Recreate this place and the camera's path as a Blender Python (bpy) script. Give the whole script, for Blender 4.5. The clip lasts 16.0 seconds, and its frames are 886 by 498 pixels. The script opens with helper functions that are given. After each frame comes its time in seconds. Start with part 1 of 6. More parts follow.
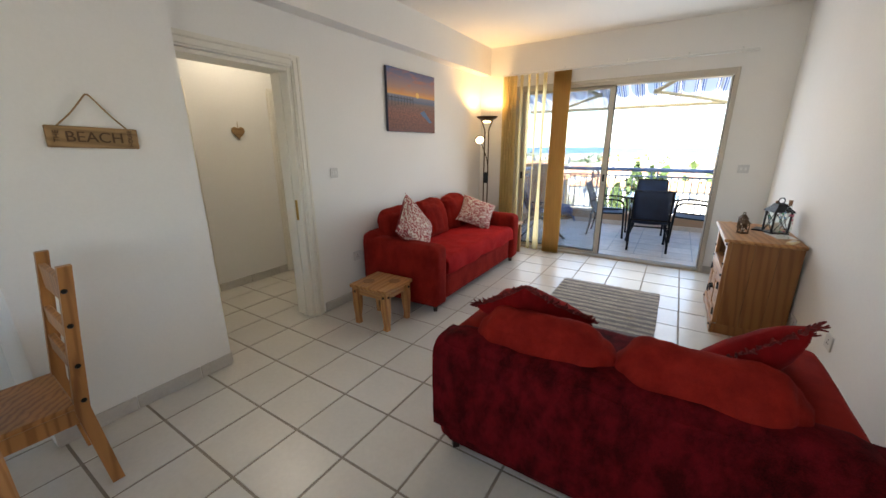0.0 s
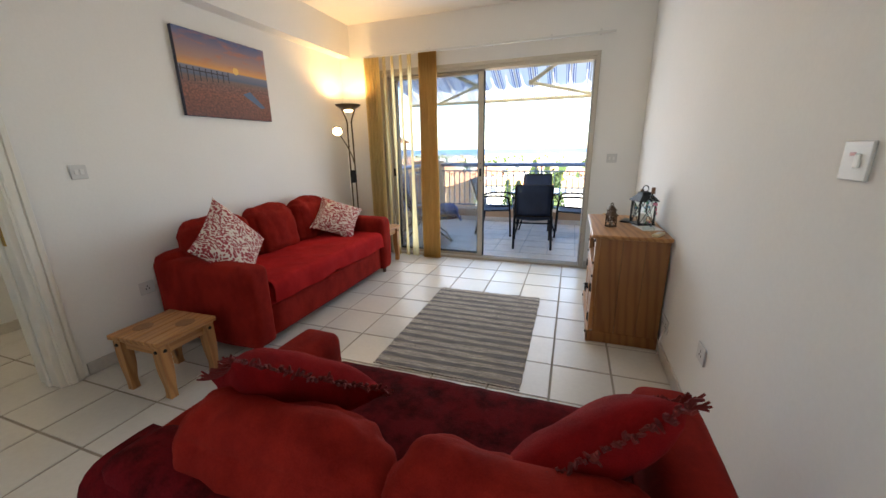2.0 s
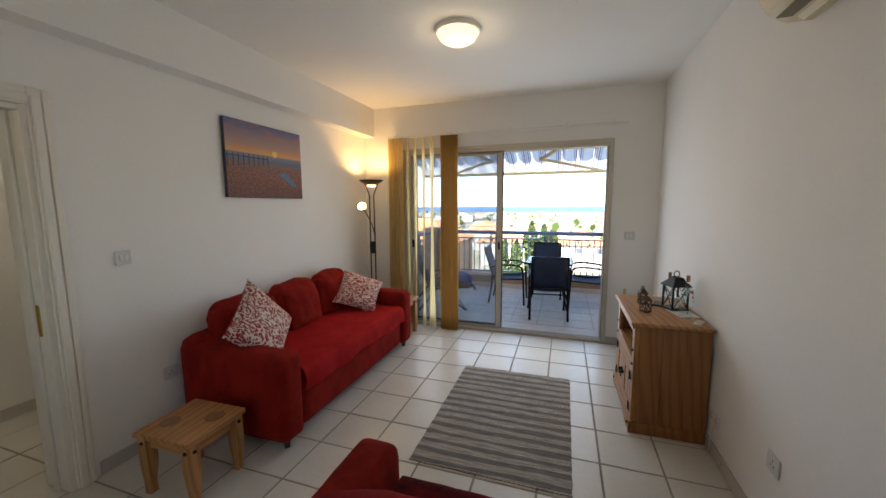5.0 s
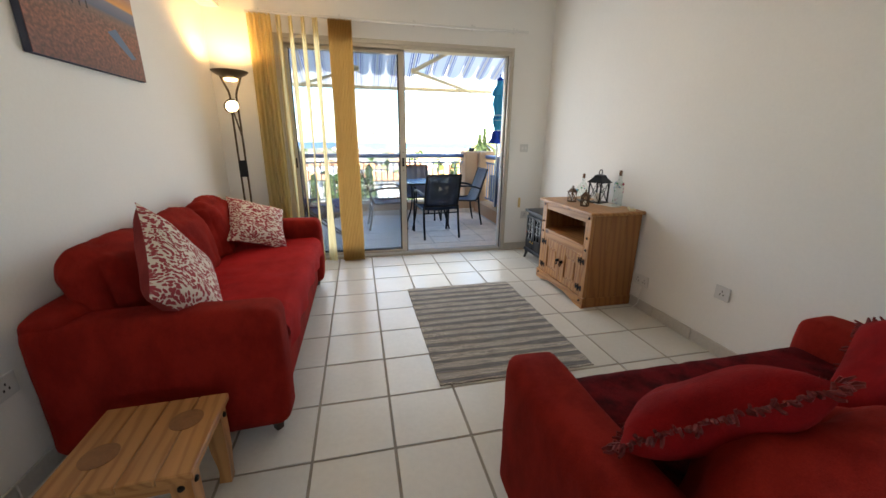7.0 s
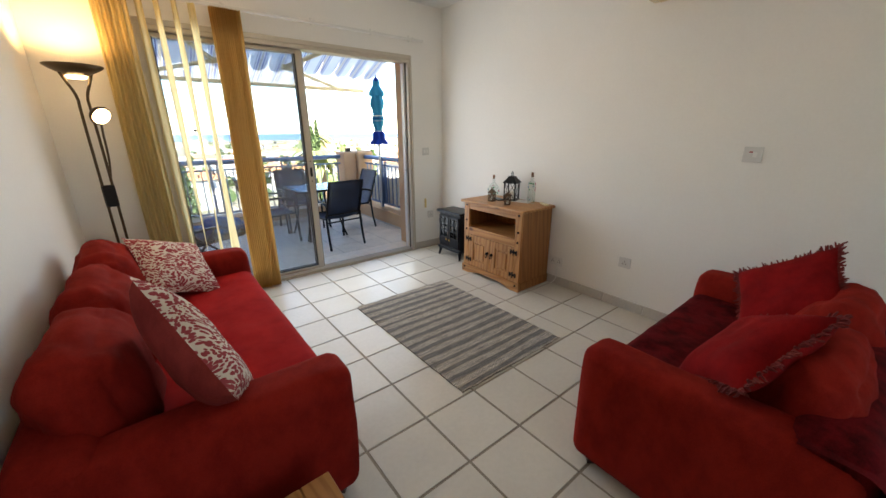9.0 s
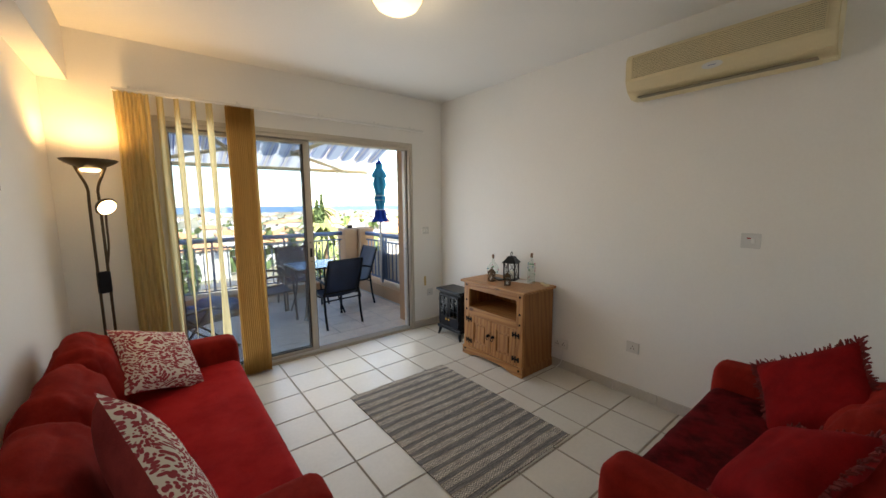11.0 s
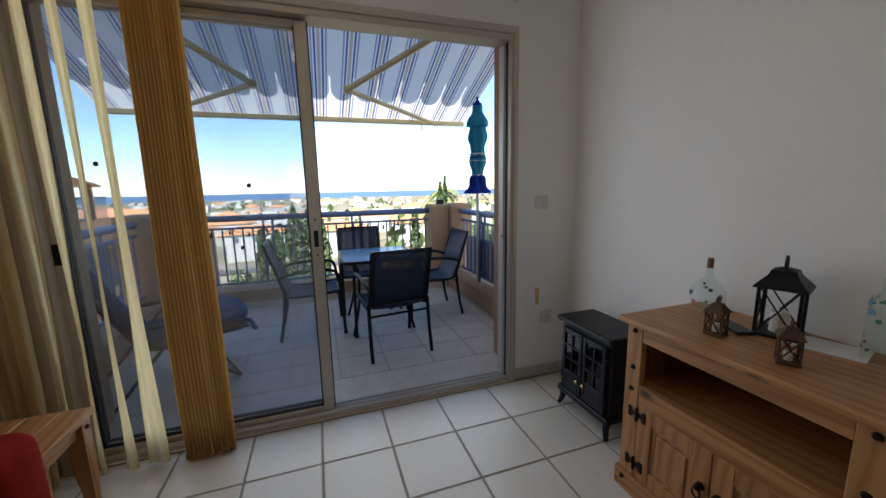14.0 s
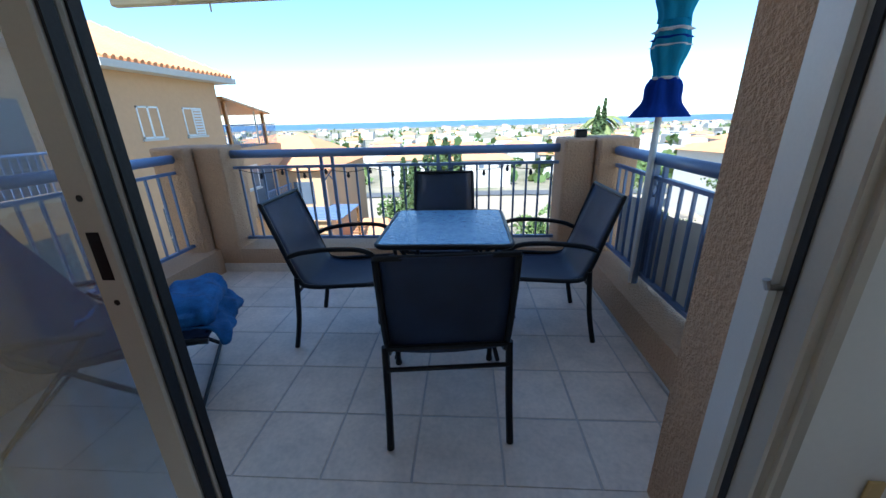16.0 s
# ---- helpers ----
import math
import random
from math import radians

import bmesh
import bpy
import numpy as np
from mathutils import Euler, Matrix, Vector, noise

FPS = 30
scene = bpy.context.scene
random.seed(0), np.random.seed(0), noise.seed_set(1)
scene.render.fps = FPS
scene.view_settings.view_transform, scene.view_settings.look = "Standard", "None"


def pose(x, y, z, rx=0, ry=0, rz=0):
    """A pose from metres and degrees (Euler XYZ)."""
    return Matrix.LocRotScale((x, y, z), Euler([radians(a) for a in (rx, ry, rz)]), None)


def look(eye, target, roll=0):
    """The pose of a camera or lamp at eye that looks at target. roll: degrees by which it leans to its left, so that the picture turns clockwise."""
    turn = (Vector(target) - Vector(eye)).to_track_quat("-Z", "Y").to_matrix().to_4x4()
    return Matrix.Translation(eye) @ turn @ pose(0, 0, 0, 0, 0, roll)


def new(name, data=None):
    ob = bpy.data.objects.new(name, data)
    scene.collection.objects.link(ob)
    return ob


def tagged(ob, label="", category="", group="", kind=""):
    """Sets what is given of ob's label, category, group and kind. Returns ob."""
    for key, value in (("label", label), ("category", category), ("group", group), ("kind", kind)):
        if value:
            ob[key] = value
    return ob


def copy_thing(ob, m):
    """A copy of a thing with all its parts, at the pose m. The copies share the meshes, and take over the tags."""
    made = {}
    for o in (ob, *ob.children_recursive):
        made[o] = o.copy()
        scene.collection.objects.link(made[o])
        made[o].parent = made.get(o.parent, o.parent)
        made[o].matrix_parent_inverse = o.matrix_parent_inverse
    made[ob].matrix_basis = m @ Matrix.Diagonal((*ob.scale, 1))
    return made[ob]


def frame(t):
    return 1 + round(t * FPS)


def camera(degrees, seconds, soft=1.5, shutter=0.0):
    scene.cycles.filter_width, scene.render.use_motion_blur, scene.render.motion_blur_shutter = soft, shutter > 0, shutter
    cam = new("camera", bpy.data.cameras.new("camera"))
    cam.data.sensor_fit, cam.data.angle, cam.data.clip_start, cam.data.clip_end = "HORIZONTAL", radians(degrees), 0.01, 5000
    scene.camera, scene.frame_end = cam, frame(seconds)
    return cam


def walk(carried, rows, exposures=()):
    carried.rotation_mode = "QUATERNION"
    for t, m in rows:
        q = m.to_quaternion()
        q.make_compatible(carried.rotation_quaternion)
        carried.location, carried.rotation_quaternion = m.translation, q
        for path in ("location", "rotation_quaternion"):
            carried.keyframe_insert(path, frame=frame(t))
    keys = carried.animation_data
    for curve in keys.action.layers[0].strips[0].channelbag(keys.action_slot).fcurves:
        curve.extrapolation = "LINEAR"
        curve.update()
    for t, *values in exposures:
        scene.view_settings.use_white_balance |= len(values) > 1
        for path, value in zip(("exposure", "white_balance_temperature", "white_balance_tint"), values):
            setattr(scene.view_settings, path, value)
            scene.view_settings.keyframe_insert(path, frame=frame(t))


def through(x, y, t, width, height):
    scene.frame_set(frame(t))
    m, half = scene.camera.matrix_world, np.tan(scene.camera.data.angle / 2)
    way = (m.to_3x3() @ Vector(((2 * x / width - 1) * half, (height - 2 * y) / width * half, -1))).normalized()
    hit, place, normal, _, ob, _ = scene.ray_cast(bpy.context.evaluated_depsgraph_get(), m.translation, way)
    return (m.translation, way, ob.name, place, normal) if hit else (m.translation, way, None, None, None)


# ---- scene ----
cam = camera(101.0, 16.0)
PATH = [
    (0, (0.071, 0.039, 1.509), (-0.956, 1.667, 0.963), -0.3),
    (0.5, (0.021, 0.313, 1.52), (-0.838, 2.036, 0.976), -0.5),
    (1, (0.054, 0.571, 1.472), (-0.64, 2.367, 0.929), -0.5),
    (1.5, (0.143, 0.771, 1.423), (-0.495, 2.59, 0.887), -0.9),
    (2, (0.299, 0.939, 1.383), (-0.339, 2.757, 0.847), -1.0),
    (2.5, (0.348, 1.003, 1.393), (-0.289, 2.823, 0.86), -0.9),
    (3, (0.329, 1.022, 1.47), (-0.305, 2.843, 0.939), -0.8),
    (3.5, (0.292, 1.023, 1.577), (-0.377, 2.855, 1.137), -0.9),
    (3.7, (0.276, 1.022, 1.619), (-0.414, 2.862, 1.251), -0.9),
    (5.8, (-0.413, 0.811, 1.488), (-0.841, 2.751, 1.255), -0.3),
    (6, (-0.557, 0.814, 1.435), (-0.83, 2.773, 1.139), 0.0),
    (6.5, (-0.904, 0.858, 1.378), (-0.819, 2.806, 0.932), 0.5),
    (7, (-1.248, 1.115, 1.32), (-0.821, 2.984, 0.751), 0.5),
    (7.5, (-1.508, 1.302, 1.329), (-0.796, 3.062, 0.7), 1.0),
    (8, (-1.81, 1.418, 1.343), (-0.816, 3.037, 0.718), 0.9),
    (8.5, (-2.004, 1.483, 1.398), (-0.853, 2.996, 0.778), 0.4),
    (9, (-2.08, 1.474, 1.486), (-0.897, 2.964, 0.87), -0.2),
    (9.5, (-2.078, 1.478, 1.555), (-0.876, 2.996, 1.052), -0.5),
    (10, (-2.083, 1.494, 1.634), (-0.852, 3.038, 1.319), -0.5),
    (10.2, (-2.069, 1.488, 1.653), (-0.835, 3.043, 1.412), -0.6),
    (12.5, (-1.681, 2.024, 1.425), (-0.476, 3.589, 1.111), -0.4),
    (13, (-1.296, 2.372, 1.43), (-0.244, 4.04, 1.096), -0.7),
    (13.5, (-1.046, 2.768, 1.394), (-0.164, 4.534, 1.074), -0.7),
    (14, (-0.732, 3.183, 1.351), (-0.099, 5.051, 1.02), -1.2),
    (14.5, (-0.578, 3.631, 1.355), (-0.183, 5.556, 0.98), -1.3),
    (15, (-0.346, 4.071, 1.365), (-0.172, 6.016, 0.935), -1.1),
    (15.5, (-0.246, 4.426, 1.325), (-0.254, 6.357, 0.804), -0.9),
    (16, (-0.089, 4.759, 1.304), (-0.218, 6.638, 0.63), -1.5),
]
walk(cam, [(t, look(eye, target, roll)) for t, eye, target, roll in PATH], [(0, 3.55, 6500, 10), (2.5, 3.4, 6550, 10), (3.5, 3.0, 6550, 10), (6, 2.9, 6600, 10), (7, 3.45, 6700, 8), (9.2, 3.45, 6800, 8), (10, 3.2, 6900, 8), (12.5, 2.7, 6800, 9), (13, 2.3, 6600, 9), (13.5, 2.3, 6400, 10), (14.5, 2.0, 6100, 10), (15.2, 2.15, 5650, 7), (16, 2.15, 5250, 5)])

# ---- world, sun, lamps ----
SUN_EL, SUN_AZ = 50.0, 186.0
world = bpy.data.worlds.new("world")
scene.world = world
world.use_nodes = True
wn = world.node_tree.nodes
sky = wn.new("ShaderNodeTexSky")
sky.sky_type = "NISHITA"
sky.sun_disc = False
sky.sun_elevation, sky.sun_rotation = radians(SUN_EL), radians(SUN_AZ)
sky.air_density, sky.dust_density, sky.ozone_density = 1.0, 0.15, 3.0
world.node_tree.links.new(sky.outputs[0], wn["Background"].inputs[0])
wn["Background"].inputs[1].default_value = 0.07


def lamp(name, kind, energy, m, color=(1, 1, 1), **kw):
    data = bpy.data.lights.new(name, kind)
    data.energy, data.color = energy, color
    if kind == "SUN":
        data.angle = radians(0.5)
    elif kind == "AREA":
        data.shape, data.size, data.size_y = "RECTANGLE", kw["w"], kw["h"]
    elif kind == "SPOT":
        data.spot_size, data.spot_blend, data.shadow_soft_size = radians(kw["cone"]), 0.6, 0.04
    else:
        data.shadow_soft_size = kw.get("r", 0.05)
    ob = new(name, data)
    ob.matrix_world = m
    return ob


a, e = radians(SUN_AZ), radians(SUN_EL)
sun_way = Vector((math.sin(a) * math.cos(e), math.cos(a) * math.cos(e), math.sin(e)))
lamp("sun", "SUN", 3.0, look(sun_way * 30, (0, 0, 0)), (1.0, 0.95, 0.87))
# daylight through the glazed balcony front, plus added fill at an assumed kitchen window
lamp("balcony_daylight", "AREA", 3.2, pose(-0.7, 5.268, 1.2, -90, 0, 0), (0.86, 0.93, 1.0), w=2.3, h=2.1)
lamp("kitchen_daylight", "AREA", 0.8, pose(-0.6, -2.66, 1.55, 90, 0, 0), (0.95, 0.97, 1.0), w=1.7, h=1.1)

# ---- materials ----


class Mat:
    def __init__(self, name):
        self.m = bpy.data.materials.new(name)
        self.m.use_nodes = True
        self.t = self.m.node_tree
        self.b = self.t.nodes["Principled BSDF"]
        self.out = self.t.nodes["Material Output"]

    def node(self, kind, **kw):
        n = self.t.nodes.new(kind)
        for k, v in kw.items():
            n.inputs[k].default_value = v
        return n

    def link(self, a, b):
        self.t.links.new(a, b)

    def coords(self, scale=(1, 1, 1), world_space=True):
        mp = self.node("ShaderNodeMapping", Scale=scale)
        if world_space:
            self.link(self.node("ShaderNodeNewGeometry").outputs["Position"], mp.inputs[0])
        else:
            self.link(self.node("ShaderNodeTexCoord").outputs["Object"], mp.inputs[0])
        return mp.outputs[0]

    def noise(self, scale, vec, detail=3.0, rough=0.55):
        n = self.node("ShaderNodeTexNoise", Scale=scale, Detail=detail, Roughness=rough)
        self.link(vec, n.inputs["Vector"])
        return n.outputs["Fac"]

    def ramp(self, fac, *stops):
        r = self.t.nodes.new("ShaderNodeValToRGB")
        el = r.color_ramp.elements
        while len(el) < len(stops):
            el.new(0.5)
        for s, (p, c) in zip(el, stops):
            s.position, s.color = p, (*c, 1)
        self.link(fac, r.inputs[0])
        return r.outputs[0]

    def mix(self, fac, a, b, how="MIX"):
        n = self.t.nodes.new("ShaderNodeMix")
        n.data_type, n.blend_type = "RGBA", how
        for sock, v in ((n.inputs[0], fac), (n.inputs[6], a), (n.inputs[7], b)):
            if isinstance(v, (int, float)):
                sock.default_value = v
            elif isinstance(v, tuple):
                sock.default_value = (*v, 1)
            else:
                self.link(v, sock)
        return n.outputs[2]

    def bump(self, fac, strength, dist=0.01):
        n = self.node("ShaderNodeBump", Strength=strength, Distance=dist)
        self.link(fac, n.inputs["Height"])
        self.link(n.outputs[0], self.b.inputs["Normal"])

    def base(self, col, rough=0.6, metal=0.0):
        if isinstance(col, tuple):
            self.b.inputs["Base Color"].default_value = (*col, 1)
        else:
            self.link(col, self.b.inputs["Base Color"])
        self.b.inputs["Roughness"].default_value = rough
        self.b.inputs["Metallic"].default_value = metal
        return self


def shade(c, k):
    return tuple(min(1, v * k) for v in c)


def plain(name, col, rough=0.6, metal=0.0, big=3.0, fine=120.0, var=0.12, relief=0.15, per_object=0.0, dist=0.004):
    """Surface with blotches at one scale, grain at another and fine relief."""
    m = Mat(name)
    v = m.coords()
    c = m.ramp(m.noise(big, v, 4), (0.3, shade(col, 1 - var)), (0.7, shade(col, 1 + var * 0.6)))
    g = m.noise(fine, v, 2)
    c = m.mix(0.35, c, m.ramp(g, (0.3, shade(col, 1 - var)), (0.7, shade(col, 1 + var))))
    if per_object:
        r = m.t.nodes.new("ShaderNodeObjectInfo").outputs["Random"]
        c = m.mix(1.0, c, m.ramp(r, (0.0, (1 - per_object,) * 3), (1.0, (1, 1, 1))), "MULTIPLY")
    m.base(c, rough, metal)
    if max(col) < 0.03:
        m.b.inputs["Specular IOR Level"].default_value = 0.2
    if relief:
        m.bump(g, relief, dist)
    return m.m


def wood(name, dark, light, axis, rough=0.42, scale=1.0, knots=True):
    """Pine-like grain that runs along the given axis of the thing."""
    m = Mat(name)
    s = [9.0 * scale] * 3
    s[axis] = 0.8 * scale
    v = m.coords(tuple(s), False)
    warp = m.noise(1.6, v, 2)
    w = m.node("ShaderNodeTexWave", Scale=1.5, Distortion=7.0, Detail=3.0)
    w.wave_type = "BANDS"
    w.bands_direction = "DIAGONAL"
    m.link(v, w.inputs["Vector"])
    c = m.ramp(w.outputs["Fac"], (0.0, dark), (0.45, shade(light, 0.9)), (1.0, light))
    c = m.mix(0.45, c, m.ramp(warp, (0.3, dark), (0.75, light)))
    if knots:
        s2 = [5.0] * 3
        s2[axis] = 2.6
        vo = m.node("ShaderNodeTexVoronoi", Scale=1.1)
        m.link(m.coords(tuple(s2), False), vo.inputs["Vector"])
        c = m.mix(m.ramp(vo.outputs["Distance"], (0.06, (1, 1, 1)), (0.15, (0, 0, 0))), c, shade(dark, 0.35))
    m.base(c, rough)
    m.bump(w.outputs["Fac"], 0.12, 0.003)
    return m.m


def velvet(name, dark, light, blot=7.0, fuzz=0.5):
    """Pile fabric whose nap lies in lighter and darker patches."""
    m = Mat(name)
    v = m.coords()
    n = m.noise(blot, m.coords((1.3, 1.3, 0.75)), 5, 0.66)
    c = m.ramp(n, (0.36, dark), (0.6, light))
    c = m.mix(0.3, c, m.ramp(m.noise(240, v, 2), (0.3, dark), (0.7, light)))
    m.base(c, 0.9)
    m.b.inputs["Specular IOR Level"].default_value = 0.08
    m.b.inputs["Sheen Weight"].default_value = fuzz
    m.b.inputs["Sheen Roughness"].default_value = 0.4
    m.b.inputs["Sheen Tint"].default_value = (*shade(light, 1.5), 1)
    ribs = m.mix(0.5, m.noise(330, v, 2), m.noise(45, v, 4, 0.7))
    m.bump(ribs, 0.5, 0.006)
    return m.m


WALL = plain("wall_paint", (0.80, 0.79, 0.765), 0.85, big=1.3, fine=70, var=0.035, relief=0.12, dist=0.003)
CEIL = plain("ceiling_paint", (0.82, 0.81, 0.78), 0.9, big=1.0, fine=60, var=0.03, relief=0.08)
RENDER = plain("ochre_render", (0.53, 0.335, 0.195), 0.92, big=2.0, fine=75, var=0.16, relief=0.9, dist=0.02)
FACADE = plain("far_render", (0.50, 0.32, 0.175), 0.92, big=0.4, fine=9, var=0.08, relief=0)
GROUT = plain("tile_grout", (0.27, 0.235, 0.19), 0.9, big=3, fine=90, var=0.25)
GROUT_OUT = plain("balcony_grout", (0.50, 0.46, 0.42), 0.9, big=3, fine=90, var=0.15)
TILE = plain("glazed_floor_tile", (0.62, 0.59, 0.535), 0.27, big=2.6, fine=38, var=0.07, relief=0.10, per_object=0.07)
TILE_OUT = plain("balcony_tile", (0.76, 0.655, 0.54), 0.42, big=6.5, fine=45, var=0.2, relief=0.12, per_object=0.12)
SKIRT = plain("skirting_tile", (0.52, 0.49, 0.45), 0.35, big=5, fine=60, var=0.12, per_object=0.08)
GLOSS_WHITE = plain("cream_gloss_paint", (0.76, 0.73, 0.65), 0.35, big=4, fine=80, var=0.04, relief=0.04)
ALU = plain("champagne_aluminium", (0.50, 0.46, 0.39), 0.42, 0.35, big=5, fine=160, var=0.05, relief=0.03)
ALU_WHITE = plain("white_aluminium", (0.68, 0.68, 0.66), 0.35, 0.1, big=5, fine=160, var=0.05, relief=0.03)
RUBBER = plain("black_rubber", (0.025, 0.025, 0.027), 0.6, var=0.2)
BLACK = plain("black_metal", (0.016, 0.016, 0.018), 0.38, 0.3, var=0.25, relief=0.05)
BLACK_SATIN = plain("black_enamel", (0.012, 0.013, 0.018), 0.3, var=0.25, relief=0.05)
IRON = plain("wrought_iron", (0.02, 0.018, 0.017), 0.5, 0.6, var=0.3, relief=0.3)
BRONZE = plain("bronze_lamp_metal", (0.09, 0.065, 0.04), 0.3, 0.8, var=0.15, relief=0.03)
RUST = plain("rusty_tin", (0.11, 0.065, 0.035), 0.7, 0.4, big=30, fine=200, var=0.35, relief=0.3)
BRASS = plain("brass", (0.65, 0.43, 0.14), 0.25, 1.0, var=0.08, relief=0.02)
CHROME = plain("brushed_steel", (0.45, 0.45, 0.45), 0.3, 1.0, var=0.08)
WHITE_PL = plain("white_plastic", (0.72, 0.72, 0.70), 0.35, big=8, fine=150, var=0.04, relief=0.02)
GREY_PL = plain("switch_plastic", (0.60, 0.60, 0.59), 0.4, big=8, fine=150, var=0.04, relief=0.02)
YELLOW_PL = plain("yellowed_plastic", (0.62, 0.46, 0.20), 0.45, var=0.06, relief=0.02)
CREAM_PL = plain("aged_cream_plastic", (0.66, 0.57, 0.36), 0.4, big=3, fine=100, var=0.06, relief=0.03)
GRILLE = plain("grille_shade", (0.22, 0.19, 0.12), 0.6, var=0.1)
RAIL_BLUE = plain("blue_rail_paint", (0.13, 0.19, 0.33), 0.42, big=6, fine=120, var=0.14, relief=0.08)


def woven_mesh(name, col, gaps):
    """Open plastic weave: threads with gaps between them."""
    m = Mat(name)
    v = m.coords()
    m.base(m.ramp(m.noise(5, v, 3), (0.3, shade(col, 0.75)), (0.7, shade(col, 1.2))), 0.6)
    m.bump(m.noise(420, v, 2), 0.4, 0.003)
    mix = m.node("ShaderNodeMixShader", Fac=gaps)
    m.link(m.b.outputs[0], mix.inputs[1])
    m.link(m.node("ShaderNodeBsdfTransparent").outputs[0], mix.inputs[2])
    m.link(mix.outputs[0], m.out.inputs[0])
    return m.m


SLING = woven_mesh("navy_sling_mesh", (0.014, 0.026, 0.066), 0.13)
PINE_X = wood("waxed_pine_x", (0.26, 0.10, 0.025), (0.48, 0.235, 0.08), 0)
PINE_Y = wood("waxed_pine_y", (0.26, 0.10, 0.025), (0.48, 0.235, 0.08), 1)
PINE_Z = wood("waxed_pine_z", (0.26, 0.10, 0.025), (0.48, 0.235, 0.08), 2)
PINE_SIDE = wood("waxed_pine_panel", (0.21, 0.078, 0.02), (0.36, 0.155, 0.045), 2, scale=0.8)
PINE_DARK = wood("stained_pine", (0.20, 0.075, 0.018), (0.46, 0.21, 0.06), 2, 0.35)
PINE_KNOT = plain("pine_knot_inlay", (0.23, 0.10, 0.035), 0.45, big=30, fine=160, var=0.25)
DRIFT = wood("sign_wood", (0.20, 0.115, 0.045), (0.36, 0.225, 0.10), 1, 0.7)
DARK_LEG = plain("dark_leg_wood", (0.035, 0.018, 0.012), 0.4, var=0.3)
SOFA = velvet("red_chenille", (0.16, 0.008, 0.005), (0.27, 0.017, 0.011), 5.5, 0.06)
THROW = velvet("crimson_velvet", (0.020, 0.0006, 0.0008), (0.135, 0.005, 0.008), 9.0, 0.12)
SEAT_RED = velvet("scarlet_plush", (0.26, 0.007, 0.008), (0.40, 0.015, 0.015), 4.0, 0.1)
CUSHION_RED = velvet("wine_cushion", (0.13, 0.003, 0.004), (0.24, 0.007, 0.008), 6.0, 0.06)
CUSHION_BACK = velvet("rose_cushion_back", (0.17, 0.022, 0.022), (0.27, 0.04, 0.036), 6.0, 0.12)
FRINGE = plain("fringe_thread", (0.15, 0.010, 0.008), 0.9, big=40, fine=200, var=0.4)
ROPE = plain("jute_rope", (0.33, 0.21, 0.09), 0.9, big=60, fine=300, var=0.3, relief=0.6)
CANVAS_SIDE = plain("canvas_edge", (0.05, 0.055, 0.085), 0.8, var=0.2)
TOWEL = plain("blue_towel", (0.03, 0.13, 0.34), 0.95, big=14, fine=200, var=0.6, relief=0.8)
DARK_TOWEL = plain("navy_towel", (0.012, 0.025, 0.07), 0.95, big=14, fine=200, var=0.6, relief=0.8)
CLOTH_WHITE = plain("cream_screen_cloth", (0.62, 0.58, 0.48), 0.9, big=4, fine=200, var=0.1)
ROOF = plain("terracotta_roof", (0.58, 0.27, 0.12), 0.85, big=0.8, fine=12, var=0.2, relief=0.2)
PLASTER = plain("white_plaster", (0.52, 0.49, 0.43), 0.9, big=0.3, fine=5, var=0.1, relief=0)
SAND = plain("dry_plot", (0.36, 0.29, 0.20), 0.95, big=0.05, fine=1.2, var=0.2, relief=0)
ASPHALT = plain("asphalt", (0.10, 0.10, 0.10), 0.9, big=0.3, fine=8, var=0.15, relief=0)
LAWN = plain("lawn", (0.085, 0.13, 0.025), 0.95, big=0.4, fine=9, var=0.3, relief=0)
BARK = plain("bark", (0.12, 0.08, 0.05), 0.95, big=4, fine=30, var=0.3)
CORK = plain("cork", (0.20, 0.10, 0.05), 0.8, var=0.3)


def emitter(name, col, strength):
    m = Mat(name)
    m.base(col, 0.4)
    m.b.inputs["Emission Color"].default_value = (*col, 1)
    m.b.inputs["Emission Strength"].default_value = strength
    return m.m


BULB = emitter("warm_bulb", (1.0, 0.66, 0.30), 1.6)
BULB_SOFT = emitter("warm_globe", (1.0, 0.70, 0.33), 0.3)


def leafy(name, a, b):
    m = Mat(name)
    r = m.node("ShaderNodeNewGeometry").outputs["Random Per Island"]
    m.base(m.ramp(r, (0.0, a), (1.0, b)), 0.75)
    return m.m


LEAF_DARK = leafy("cypress_leaf", (0.028, 0.055, 0.016), (0.085, 0.125, 0.035))
LEAF = leafy("bush_leaf", (0.045, 0.085, 0.018), (0.14, 0.19, 0.05))
PALM = leafy("palm_leaf", (0.12, 0.15, 0.04), (0.24, 0.24, 0.09))
TOWN = leafy("town_walls", (0.34, 0.31, 0.26), (0.58, 0.55, 0.50))


